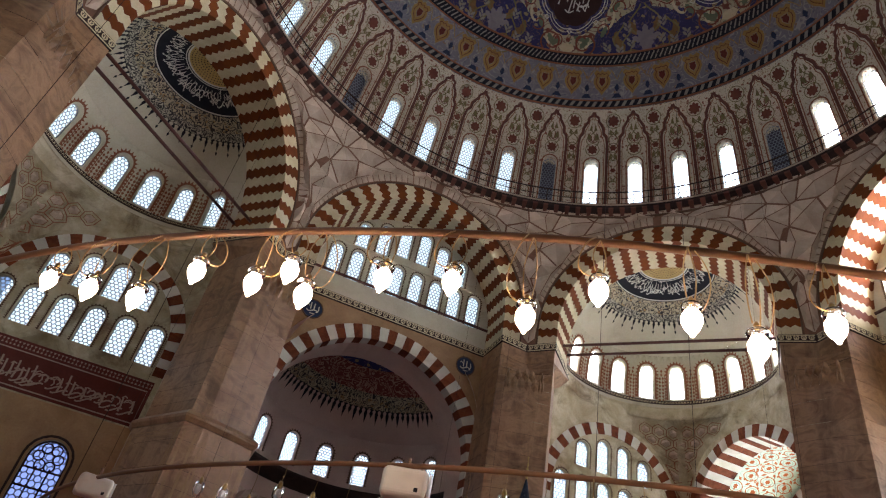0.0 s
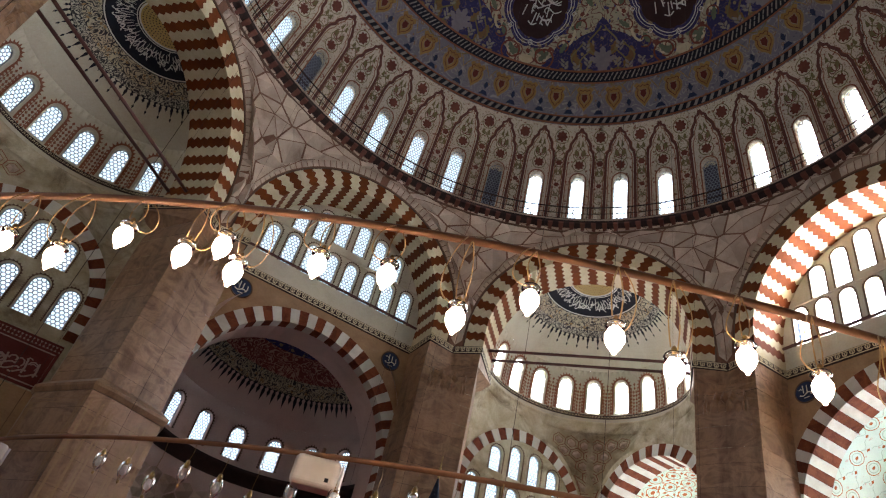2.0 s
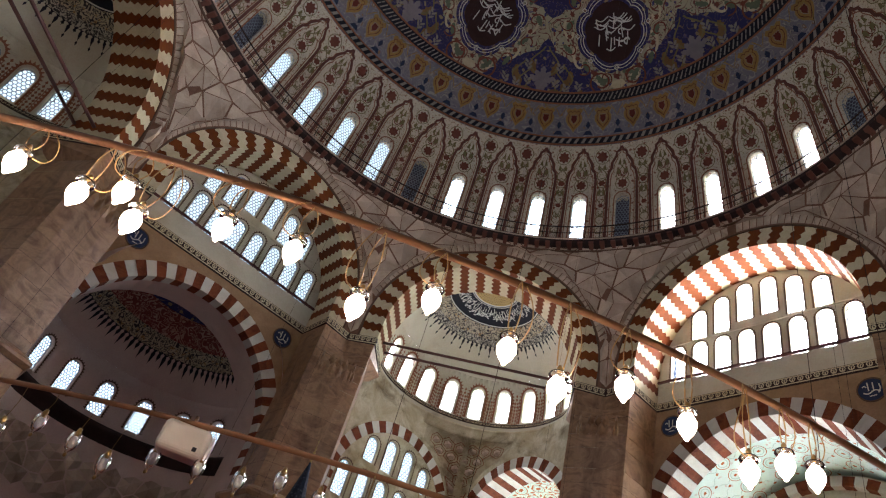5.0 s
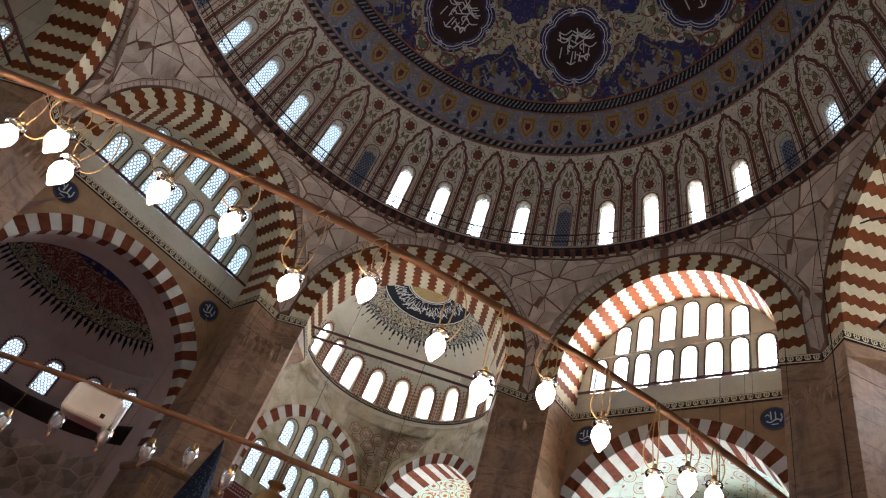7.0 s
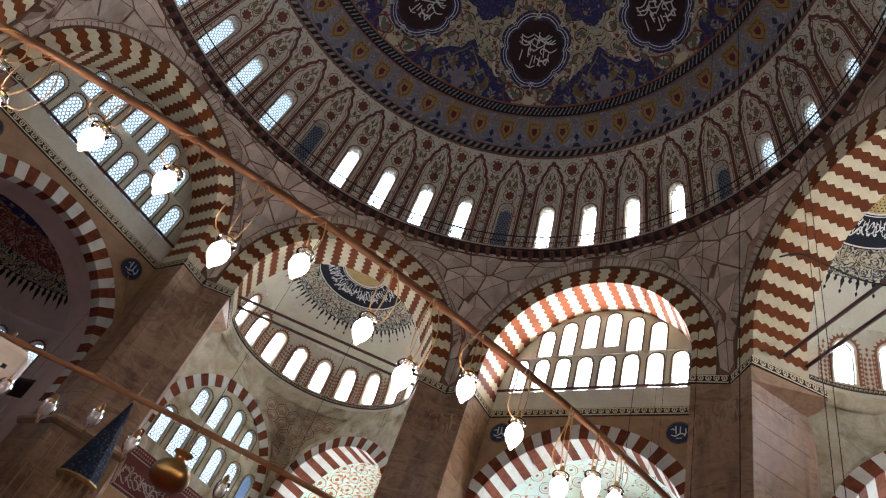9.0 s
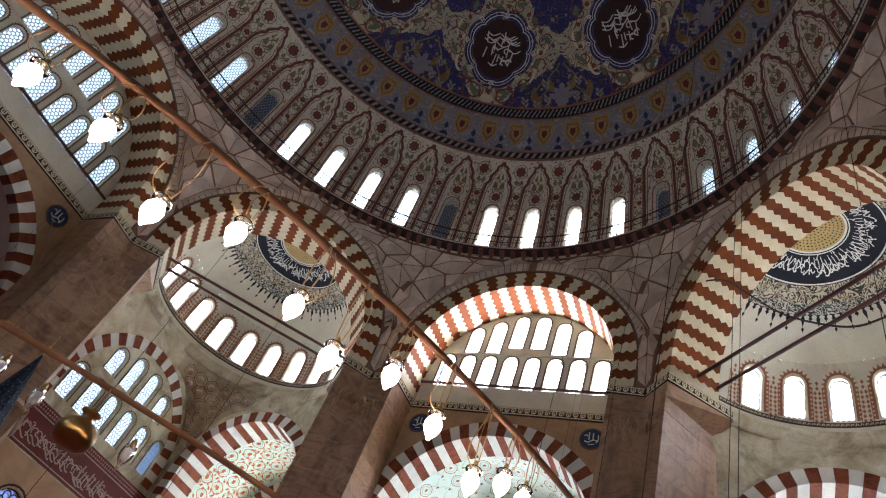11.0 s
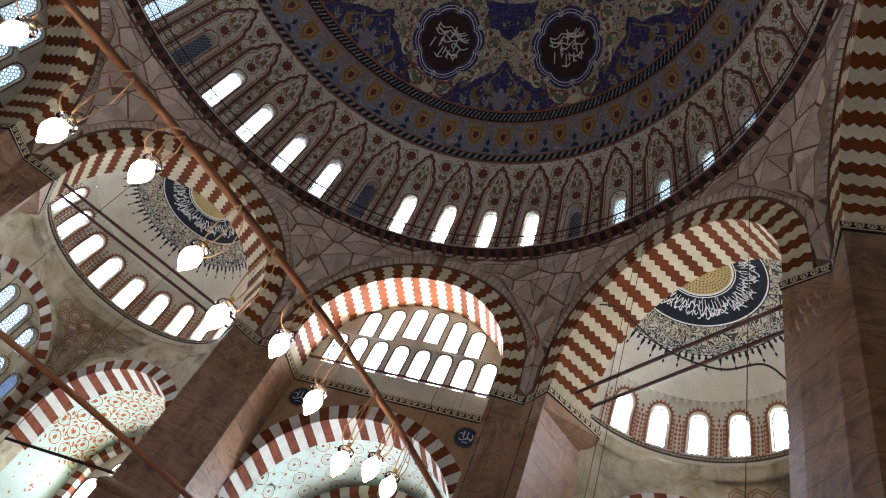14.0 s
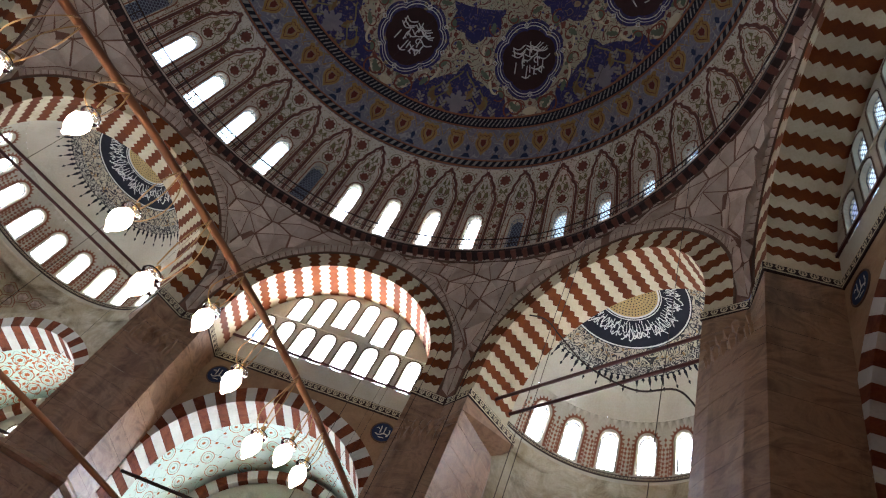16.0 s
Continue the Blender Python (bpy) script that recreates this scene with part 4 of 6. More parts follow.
BAY = radians(9) * DOME_R
holes, bays = [], []
for k in range(-2, 3):
    holes.append(arched(k * BAY, 26.6, 30.35, 0.8, 10))
half = BAY * 2.5
drum = sheet("painted_wall", [(-half, 26.0), (half, 26.0), (half, 33.55), (-half, 33.55)], holes, DRUMPAINT, 0.45, on_drum, 0.45, True)
lat_d = hexed(arched(0, 26.6, 30.35, 0.8, 10), on_drum, 0.22, 0.1, 0.04).done("lattice", GRILLE)
rim_w = Flatwork()
rim_w.strip(arched(0, 26.55, 30.45, 0.94, 12)[1:] + arched(0, 26.55, 30.45, 0.94, 12)[:1], 0.07, on_drum, -0.02)
rim_d = rim_w.done("border", RUST)
# tympanum of tracery in the window head
head = Flatwork()
for q in range(5):
    a = math.pi * (q + 0.5) / 5
    head.strip([(0.12 * math.cos(a), 29.97 + 0.12 * math.sin(a)), (0.42 * math.cos(a), 29.97 + 0.42 * math.sin(a))], 0.05, on_drum, 0.2)
head.strip([(0.25 * math.cos(math.pi * q / 8), 29.97 + 0.25 * math.sin(math.pi * q / 8)) for q in range(9)], 0.05, on_drum, 0.2)
head_me = head.done("tracery", PLASTER)
ogee = []
for sg in (1, -1):
    side = [(0.86, 27.0), (0.86, 31.35), (0.80, 31.75), (0.62, 31.98), (0.60, 32.3), (0.46, 32.55), (0.34, 32.72), (0.3, 32.95), (0.12, 33.05), (0.0, 33.28)]
    ogee.append([(sg * x, z) for x, z in side])
frame_w, frame_i = Flatwork(), Flatwork()
for line in ogee:
    frame_w.strip(line, 0.16, on_drum, -0.045)
    frame_i.strip([(x * 0.82, z - 0.16) for x, z in line], 0.05, on_drum, -0.02)
    frame_i.strip([(x * 1.15, min(z + 0.04, 33.3)) for x, z in line[:-3]], 0.045, on_drum, -0.02)
UMBER = worn("umber_maroon_paint", (0.12, 0.045, 0.035), (0.18, 0.07, 0.055), (0.09, 0.035, 0.03))
ogee_me = frame_w.done("ogee_frame", UMBER)
ogee_in = frame_i.done("inner_line", RUST)


def blossom(w, x, z, r, petals, fmap, off):
    w.patch([(x + r * (0.87 + 0.13 * math.cos(petals * t)) * math.cos(t), z + r * (0.87 + 0.13 * math.cos(petals * t)) * math.sin(t)) for t in np.linspace(0, 2 * math.pi, petals * 5, endpoint=False)], fmap, off)


def spray(w, x, z, s, fmap, off, sg):
    """One curling stem."""
    w.strip([(x + sg * s * (0.05 + 0.32 * math.sin(q * 0.55)), z + s * (q * 0.17)) for q in range(9)], s * 0.075, fmap, off)


OXBLOOD = worn("oxblood_paint", (0.15, 0.045, 0.03), (0.22, 0.07, 0.045), (0.1, 0.035, 0.03))
fl, ol = Flatwork(), Flatwork()
blossom(fl, 0, 30.98, 0.31, 8, on_drum, -0.02)
blossom(fl, BAY / 2, 32.75, 0.36, 8, on_drum, -0.02)
blossom(fl, BAY / 2, 31.1, 0.22, 6, on_drum, -0.02)
blossom(fl, BAY / 2, 29.6, 0.17, 6, on_drum, -0.02)
for sg in (1, -1):
    spray(ol, sg * 0.12, 31.2, 0.7, on_drum, -0.022, sg)
    spray(ol, BAY / 2 + sg * 0.02, 31.2, 0.75, on_drum, -0.022, sg)
    spray(ol, BAY / 2 + sg * 0.02, 29.8, 0.7, on_drum, -0.022, sg)
    spray(ol, BAY / 2 + sg * 0.02, 28.3, 0.6, on_drum, -0.022, sg)
    for zc in (30.45, 29.0, 27.8):
        ol.strip([(BAY / 2 + sg * (0.06 + 0.16 * math.sin(t)), zc + 0.2 * math.cos(t)) for t in np.linspace(0, 4.6, 12)], 0.045, on_drum, -0.021)
        fl.patch([(BAY / 2 + sg * 0.2, zc + 0.3), (BAY / 2 + sg * 0.3, zc + 0.36), (BAY / 2 + sg * 0.26, zc + 0.48), (BAY / 2 + sg * 0.14, zc + 0.42)], on_drum, -0.021)
    fl.strip([(sg * (0.1 + 0.2 * math.sin(t)), 31.75 + 0.3 * math.cos(t)) for t in np.linspace(0.4, 5.0, 14)], 0.05, on_drum, -0.021)
    ol.patch([(sg * 0.1, 31.5), (sg * 0.36, 31.7), (sg * 0.3, 32.0), (sg * 0.12, 31.9)], on_drum, -0.02)
    ol.patch([(sg * 0.05, 32.15), (sg * 0.25, 32.2), (sg * 0.1, 32.6)], on_drum, -0.02)
    ol.patch([(BAY / 2 + sg * 0.05, 31.9), (BAY / 2 + sg * 0.28, 31.95), (BAY / 2 + sg * 0.2, 32.3)], on_drum, -0.02)
    ol.patch([(BAY / 2 + sg * 0.05, 30.3), (BAY / 2 + sg * 0.24, 30.4), (BAY / 2 + sg * 0.1, 30.8)], on_drum, -0.02)
for x, z, r in ((0, 30.98, 0.4), (BAY / 2, 32.75, 0.44), (BAY / 2, 31.1, 0.3)):
    ol.strip([(x + r * math.cos(t), z + r * math.sin(t)) for t in np.linspace(0, 2 * math.pi, 18, endpoint=False)], 0.045, on_drum, -0.023, True)
fl_me = fl.done("blossom", OXBLOOD)
OLIVE = worn("olive_leaf_paint", (0.16, 0.13, 0.055), (0.24, 0.19, 0.09), (0.12, 0.08, 0.05))
ol_me = ol.done("leaf_stem", OLIVE)
# Added sheet: its blue-grey stands in for dim light past the outer buttress.
BACKING = worn("dim_window_blue_grey", (0.06, 0.055, 0.085), (0.085, 0.08, 0.115), (0.04, 0.045, 0.07))
blind = sheet("backing", arched(0, 26.55, 30.45, 0.94, 6), [], BACKING, 0, lambda u, k, z: on_drum(u, 0.42, z))
for az in PIERS:
    seg = holder("drum", "painted drum wall with scrollwork, five round-headed windows and ogee frames", "drum", "structure", "drum sections", turned(az))
    put("painted_wall", drum, seg)
    for k in range(-2, 3):
        m = Matrix.Rotation(-radians(9 * k), 4, "Z")
        win = put("window", lat_d, seg, "tall round-headed window with stucco lattice", m)
        put("border", rim_d, win)
        put("tracery", head_me, win)
        put("ogee_frame", ogee_me, seg, "dark brown ogee frame", m)
        put("inner_line", ogee_in, seg, "", m)
        put("blossom", fl_me, seg, "painted red blossoms", m)
        put("leaf_stem", ol_me, seg, "painted olive stems", m)
        if k == 0:
            put("backing", blind, seg, "blue-grey sheet added for the dim light behind a blocked window", m)

BRACKET = worn("maroon_bracket", (0.13, 0.05, 0.038), (0.22, 0.085, 0.06), (0.07, 0.03, 0.025), vary=0.4)
# ---- balcony round the foot of the drum ----
bal = holder("balcony", "narrow dark balcony on brackets with an iron railing round the drum", "balcony", "structure")
put("deck", lathe("deck", [(15.7, 25.3), (14.62, 25.42), (14.36, 25.56), (14.2, 25.6), (14.17, 25.78), (14.2, 25.83), (15.7, 25.83)], DARK, n=160, smooth=False), bal)
put("fascia", lathe("fascia", [(14.17, 25.77), (14.13, 25.78), (14.13, 25.84), (14.2, 25.86)], FACET, n=160), bal)
br = mesh("bracket", [(-0.11, 14.62, 25.3), (0.11, 14.62, 25.3), (-0.13, 14.62, 25.66), (0.13, 14.62, 25.66), (-0.14, 14.19, 25.7), (0.14, 14.19, 25.7), (-0.12, 14.18, 25.56), (0.12, 14.18, 25.56), (-0.13, 14.26, 25.5), (0.13, 14.26, 25.5), (-0.09, 14.42, 25.42), (0.09, 14.42, 25.42)],
          [(4, 5, 3, 2), (6, 7, 5, 4), (8, 9, 7, 6), (10, 11, 9, 8), (0, 1, 11, 10), (0, 10, 8, 6, 4, 2), (1, 3, 5, 7, 9, 11)], BRACKET)
for k in range(160):
    put("bracket", br, bal, "", Matrix.Rotation(radians(2.25 * k), 4, "Z"))
for z, rr in ((26.78, 0.035), (26.33, 0.02), (25.95, 0.018)):
    put("rail", tube("rail", [(14.24 * math.sin(radians(2.25 * k)), 14.24 * math.cos(radians(2.25 * k)), z) for k in range(160)], rr, DARK, True, 6), bal)
post = tube("post", [(0, 14.24, 25.83), (0, 14.24, 26.8)], 0.024, DARK, sides=6)
for k in range(120):
    put("post", post, bal, "", Matrix.Rotation(radians(3 * k + 1.5), 4, "Z"))
dots = lathe("bead_line", [(14.56, 25.22), (14.48, 25.25), (14.48, 25.31), (14.56, 25.34)], GROOVE, n=200)
put("bead_line", dots, bal)

# ---- dome ----
dome = holder("dome", "great dome painted blue with cream foliage and dark calligraphy medallions", "dome", "structure")


def rise(e):
    """Elevation on the vault of a step of the painted scheme."""
    return float(np.interp(e, (0, 24.75, 34.95, 50, 90), (7.3, 30.5, 40.06, 53.2, 90)))


def dome_band(name, e0, e1, off, mat, n=160, m=6):
    prof = []
    for k in range(m + 1):
        e = radians(rise(e0 + (e1 - e0) * k / m))
        prof.append(((DOME_R - off) * math.cos(e), DOME_Z + (DOME_R - off) * math.sin(e)))
    return lathe(name, prof, mat, n=n)


put("shell", dome_band("shell", 35.0, 90.0, 0.0, BLUE, 128, 24), dome, "deep blue painted vault")
put("border_zone", dome_band("border_zone", 23.5, 35.2, 0.0, SLATE, 128, 8), dome, "slate-blue border")
put("rope_ground", dome_band("rope_ground", 24.0, 25.5, 0.05, BLACK), dome)
put("plait_ground", dome_band("plait_ground", 33.7, 36.2, 0.04, BLACK), dome)
for e, t in ((23.85, 0.06), (25.6, 0.05), (33.6, 0.05), (36.3, 0.06)):
    r, z = (DOME_R - 0.03) * math.cos(radians(rise(e))), DOME_Z + (DOME_R - 0.03) * math.sin(radians(rise(e)))
    put("moulding", tube("moulding", [(r * math.sin(radians(2.25 * k)), r * math.cos(radians(2.25 * k)), z) for k in range(160)], t, RUST, True, 6), dome)


def on_dome(a, k, e):
    """a: degrees of bearing, e: degrees of elevation, k: how far behind the painted surface."""
    return on_vault_at(a, k, rise(e))


def on_vault_at(a, k, e):
    r = DOME_R + k
    ca, ce = radians(a), radians(e)
    return (r * math.cos(ce) * math.sin(ca), r * math.cos(ce) * math.cos(ca), DOME_Z + r * math.sin(ce))


rope = Flatwork()
for k in range(200):
    a = 1.8 * k
    rope.patch([(a, 24.15), (a + 0.8, 24.15), (a + 1.55, 25.35), (a + 0.75, 25.35)], on_dome, -0.07)
for k in range(150):
    a = 2.4 * k
    rope.strip([(a, 34.1), (a + 1.2, 35.8)], 0.34, on_dome, -0.06)
    rope.strip([(a + 1.2, 34.1), (a + 1.75, 34.9)], 0.3, on_dome, -0.058)
    rope.strip([(a + 1.85, 35.1), (a + 2.4, 35.8)], 0.3, on_dome, -0.058)
put("rope_pattern", rope.done("rope_pattern", ROPEPAINT), dome, "pale twisted rope pattern")
gold, core_red, blue_l, pale = Flatwork(), Flatwork(), Flatwork(), Flatwork()
for k in range(48):
    a = 7.5 * k + 3
    shape = lambda s: [(a + 1.3 * s * x, 30.0 + s * (e - 30.0)) for x, e in ((0, 32.8), (0.5, 32.3), (1.2, 32.7), (1.75, 32.1), (1.3, 31.3), (1.65, 30.6), (1.6, 29.6), (1.15, 28.6), (0.5, 27.8), (0, 26.9), (-0.5, 27.8), (-1.15, 28.6), (-1.6, 29.6), (-1.65, 30.6), (-1.3, 31.3), (-1.75, 32.1), (-1.2, 32.7), (-0.5, 32.3))]
    gold.patch(shape(1.0), on_dome, -0.02)
    pale.strip(shape(1.06), 0.14, on_dome, -0.026, True)
    core_red.strip(shape(0.72), 0.16, on_dome, -0.03, True)
    core_red.patch(shape(0.34), on_dome, -0.035)
    pale.strip(shape(0.4), 0.09, on_dome, -0.04, True)
    b = a + 3.75
    blue_l.patch([(b, 29.5), (b + 0.7, 28.6), (b, 27.6), (b - 0.7, 28.6)], on_dome, -0.02)
    blue_l.patch([(b - 1.2, 26.2), (b + 1.2, 26.2), (b + 0.5, 27.2), (b - 0.5, 27.2)], on_dome, -0.02)
    for sg in (1, -1):
        pale.strip([(b + sg * (0.5 + 0.55 * math.sin(t)), 30.9 + 0.7 * math.cos(t)) for t in np.linspace(0, 4.4, 10)], 0.13, on_dome, -0.024)
        pale.strip([(b + sg * (0.9 + 0.45 * math.sin(t)), 28.4 - 0.6 * math.cos(t)) for t in np.linspace(0, 4.4, 10)], 0.12, on_dome, -0.024)
    gold.strip([(b - 1.6, 32.8), (b - 0.6, 31.5), (b, 30.4), (b + 0.6, 31.5), (b + 1.6, 32.8)], 0.22, on_dome, -0.022)
put("gold_palmette", gold.done("gold_palmette", PALEGOLD), dome, "small gold palmettes")
put("outline", pale.done("outline", ROPEPAINT), dome, "pale grey outlines and curls")
put("palmette_heart", core_red.done("palmette_heart", MAROON), dome)
put("blue_lozenge", blue_l.done("blue_lozenge", NAVY), dome)


def on_patch(a0, e0):
    """Metres across and up from a point of the dome."""
    def g(x, k, y):
        e = rise(e0) + math.degrees(y / DOME_R)
        return on_vault_at(a0 + math.degrees(x / (DOME_R * math.cos(radians(e)))), k, e)
    return g


def lobed(name, radius, lobes, depth, off, mat, tip=1.0, rings=6, n=96, inner=0.0):
    """A lobed disc or ring laid on the dome at bearing 0, elevation 50."""
    g = on_patch(0, 50)
    verts, faces = [], []
    for j in range(rings + 1):
        for i in range(n):
            t = 2 * math.pi * i / n
            edge = radius * (1 - depth * (1 - abs(math.sin(lobes * t / 2)) ** 0.6))
            if lobes == 4:
                edge = radius * (0.66 + 0.34 * abs(math.cos(2 * t)) ** 1.6) * (1 - 0.06 * abs(math.sin(12 * t)))
            st = abs(math.sin(t)) ** 10 * (tip - 1)
            edge *= 1 + st
            low = inner * (1 - 0.08 * abs(math.sin(4 * t))) if inner else 0.0
            r = low + (edge - low) * j / rings
            verts.append(g(r * math.cos(t), off, r * math.sin(t)))
    for j in range(rings):
        for i in range(n):
            k = (i + 1) % n
            faces.append((j * n + i, j * n + k, (j + 1) * n + k, (j + 1) * n + i))
    return mesh(name, verts, faces, mat, True)


g50 = on_patch(0, 50)
med = [("foliage", lobed("foliage", 3.85, 4, 0.16, -0.015, LEAFY, 0.98, 8), "cream foliage cartouche"),
       ("blue_ring", lobed("blue_ring", 2.15, 8, 0.1, -0.03, BLUE, 1.12), ""),
       ("medallion", lobed("medallion", 1.62, 8, 0.07, -0.05, INKRED, 1.1), "black-brown calligraphy medallion")]
w = Flatwork()
outer_line = []
for i in range(80):
    t = 2 * math.pi * i / 80
    r = 1.8 * (1 - 0.09 * (1 - abs(math.sin(4 * t)) ** 0.6)) * (1 + abs(math.sin(t)) ** 10 * 0.12)
    outer_line.append((r * math.cos(t), r * math.sin(t)))
w.strip(outer_line, 0.05, g50, -0.06, True)
w.strip([(1.09 * x, 1.09 * y) for x, y in outer_line], 0.035, g50, -0.06, True)
for i in range(8):
    t = math.pi * i / 4
    c = (2.02 * math.cos(t), 2.02 * math.sin(t))
    w.strip([(c[0] + 0.13 * math.cos(q), c[1] + 0.13 * math.sin(q)) for q in (0, math.pi / 2, math.pi, 3 * math.pi / 2)], 0.06, g50, -0.055, True)
rnd = random.Random(21)
for i in range(34):
    x, y = rnd.uniform(-0.95, 0.95), rnd.uniform(-0.95, 0.95)
    if math.hypot(x, y) > 1.05:
        continue
    s = rnd.uniform(0.3, 0.55)
    kind = rnd.random()
    if kind < 0.4:
        lean = rnd.uniform(-0.15, 0.3)
        line = [(x + lean * t * s, y + s * (t - 0.5) * 1.5) for t in np.linspace(0, 1, 5)]
    elif kind < 0.8:
        line = [(x + s * (t - 0.5) * 1.6, y + s * 0.55 * math.sin(2.2 * (t - 0.5)) ** 2 - 0.1) for t in np.linspace(0, 1, 9)]
    else:
        line = [(x + 0.16 * math.cos(t), y + 0.16 * math.sin(t)) for t in np.linspace(0, 4.6, 9)]
    line = [(a, b) for a, b in line if math.hypot(a, b) < 1.32]
    if len(line) > 2:
        w.strip(line, 0.065, g50, -0.065 - 0.0004 * i)
med.append(("lettering", w.done("lettering", LETTER), "white calligraphic strokes"))
def leaf_at(w, x, y, turn_, size, g, off):
    """A serrated leaf pointing along the given angle."""
    ca, sa = math.cos(turn_), math.sin(turn_)
    half_ = [(0.0, 0.0), (0.25, 0.22), (0.38, 0.16), (0.55, 0.26), (0.66, 0.15), (0.82, 0.17), (1.0, 0.0)]
    loop = half_ + [(u, -v) for u, v in half_[-2:0:-1]]
    w.patch([(x + size * (u * ca - v * sa), y + size * (u * sa + v * ca)) for u, v in loop], g, off)


gl = on_patch(22.5, 37.9)
lot, lotl = Flatwork(), Flatwork()
blossom(lot, 0, 0, 0.42, 6, gl, -0.026)
for q in range(5):
    leaf_at(lot, 0, 0.1, math.pi * (0.14 + 0.18 * q), 0.85 if q != 2 else 1.0, gl, -0.027 - 0.001 * q)
for sg in (1, -1):
    for q in range(3):
        spray(lotl, sg * (0.5 + 0.45 * q), -0.8 + 0.3 * q, 1.1, gl, -0.02, sg)
    spray(lotl, sg * 0.4, 0.6, 1.2, gl, -0.02, sg)
    lotl.strip([(sg * (0.9 + 0.5 * math.sin(t)), -0.9 + 0.4 * math.cos(t)) for t in np.linspace(0, 5, 12)], 0.08, gl, -0.02)
DUSK = worn("grey_violet_paint", (0.20, 0.17, 0.19), (0.27, 0.23, 0.24), (0.14, 0.11, 0.14))
med += [("lotus", lot.done("lotus", DUSK), "grey painted lotus"), ("tendril", lotl.done("tendril", OLIVE), "")]
# wide pale leaves that curl round the foot of each cartouche
cl = Flatwork()
for sg in (1, -1):
    cl.strip([(sg * (0.1 + 0.55 * math.sin(t) + 0.28 * t), -2.55 + 0.42 * math.cos(t) * (1 - t / 9)) for t in np.linspace(0.2, 5.4, 20)], 0.17, g50, -0.03)
    cl.strip([(sg * (0.55 + 0.35 * math.sin(t)), -1.95 + 0.3 * math.cos(t)) for t in np.linspace(0, 4.6, 14)], 0.13, g50, -0.03)
    cl.patch([(0, -3.35), (sg * 0.45, -3.0), (sg * 0.3, -2.75), (0, -2.7)], g50, -0.03)
    cl.strip([(sg * (2.1 + 0.3 * math.sin(t)), -1.2 + 0.6 * math.cos(t)) for t in np.linspace(0, 4.4, 14)], 0.15, g50, -0.03)
    cl.strip([(sg * (2.5 + 0.25 * math.sin(t)), 0.4 + 0.5 * math.cos(t)) for t in np.linspace(0, 4.4, 14)], 0.14, g50, -0.03)
med.append(("leaf_scroll", cl.done("leaf_scroll", CREAM), "pale leaf scrolls"))
# green leaves and maroon curls on the cream band, brown acanthus on the blue between the cartouches
leafs, curls, brown, sprig = Flatwork(), Flatwork(), Flatwork(), Flatwork()



for k in range(12):
    t = math.pi * (k + 0.5) / 6
    x, y = 2.62 * math.cos(t), 2.62 * math.sin(t)
    leaf_at(leafs, x - 0.3 * math.sin(t), y + 0.3 * math.cos(t), t - math.pi / 2 + 0.5 * (-1) ** k, 0.7, g50, -0.032)
    curls.strip([(x + 0.42 * math.cos(t + q) * (1 - q / 9), y + 0.42 * math.sin(t + q) * (1 - q / 9)) for q in np.linspace(0, 5.2, 14)], 0.075, g50, -0.034)
    t += math.pi / 12
    blossom(curls, 2.5 * math.cos(t), 2.5 * math.sin(t), 0.15, 6, g50, -0.036)
for sg in (1, -1):
    curls.strip([(sg * (0.95 + 0.62 * math.cos(q) * (1 - q / 11)), -2.72 + 0.6 * math.sin(q) * (1 - q / 11)) for q in np.linspace(-1.2, 5.6, 18)], 0.1, g50, -0.037)
    leaf_at(leafs, sg * 0.75, -2.95, math.pi / 2 - sg * 0.6, 0.8, g50, -0.038)
    for x, y, a, size in ((0.55, -0.75, 0.5, 0.9), (1.2, -0.2, 1.0, 0.9), (0.5, 0.55, 1.2, 0.9), (1.9, -0.75, 0.7, 0.8), (1.75, 0.15, 1.8, 0.8)):
        leaf_at(brown, sg * x, y, a if sg == 1 else math.pi - a, size, gl, -0.018)
    for x, y in ((0.85, -0.15), (1.5, -0.45), (0.95, 0.75), (2.2, -0.3)):
        for q in range(4):
            leaf_at(sprig, sg * x, y + 0.12 * q, math.pi / 2 + (0.7 if q % 2 else -0.7), 0.34, gl, -0.024)
    brown.strip([(sg * (0.3 + 0.55 * q), -0.55 + 0.3 * math.sin(q * 1.6)) for q in np.linspace(0, 4.2, 20)], 0.09, gl, -0.016)
FERN = worn("grey_green_leaf_paint", (0.10, 0.12, 0.075), (0.15, 0.17, 0.11), (0.08, 0.08, 0.06))
BISTRE = worn("bistre_leaf_paint", (0.17, 0.095, 0.04), (0.25, 0.145, 0.06), (0.12, 0.07, 0.035))
med += [("leaf", leafs.done("leaf", FERN), "grey-green painted leaves"), ("curl", curls.done("curl", OXBLOOD), "maroon painted curls"),
        ("acanthus", brown.done("acanthus", BISTRE), "brown painted acanthus leaves"), ("sprig", sprig.done("sprig", ROPEPAINT), "pale painted sprigs")]
for az in PIERS:
    for name, me, label in med:
        put(name, me, dome, label, turned(az))
top = dome_band("crown", 62, 90, 0.03, LEAFY, 64, 6)
put("crown", top, dome, "cream foliage round the crown")

# ---- apse beyond the lower arch on one side ----
AC, AR, AZ0 = 19.2, 5.73, 13.2


def on_apse(u, k, z):
    a = u / AR
    r = math.sqrt(max(AR ** 2 - max(z - AZ0, 0) ** 2, 0.0)) + k
    return (r * math.sin(a), AC + r * math.cos(a), z)


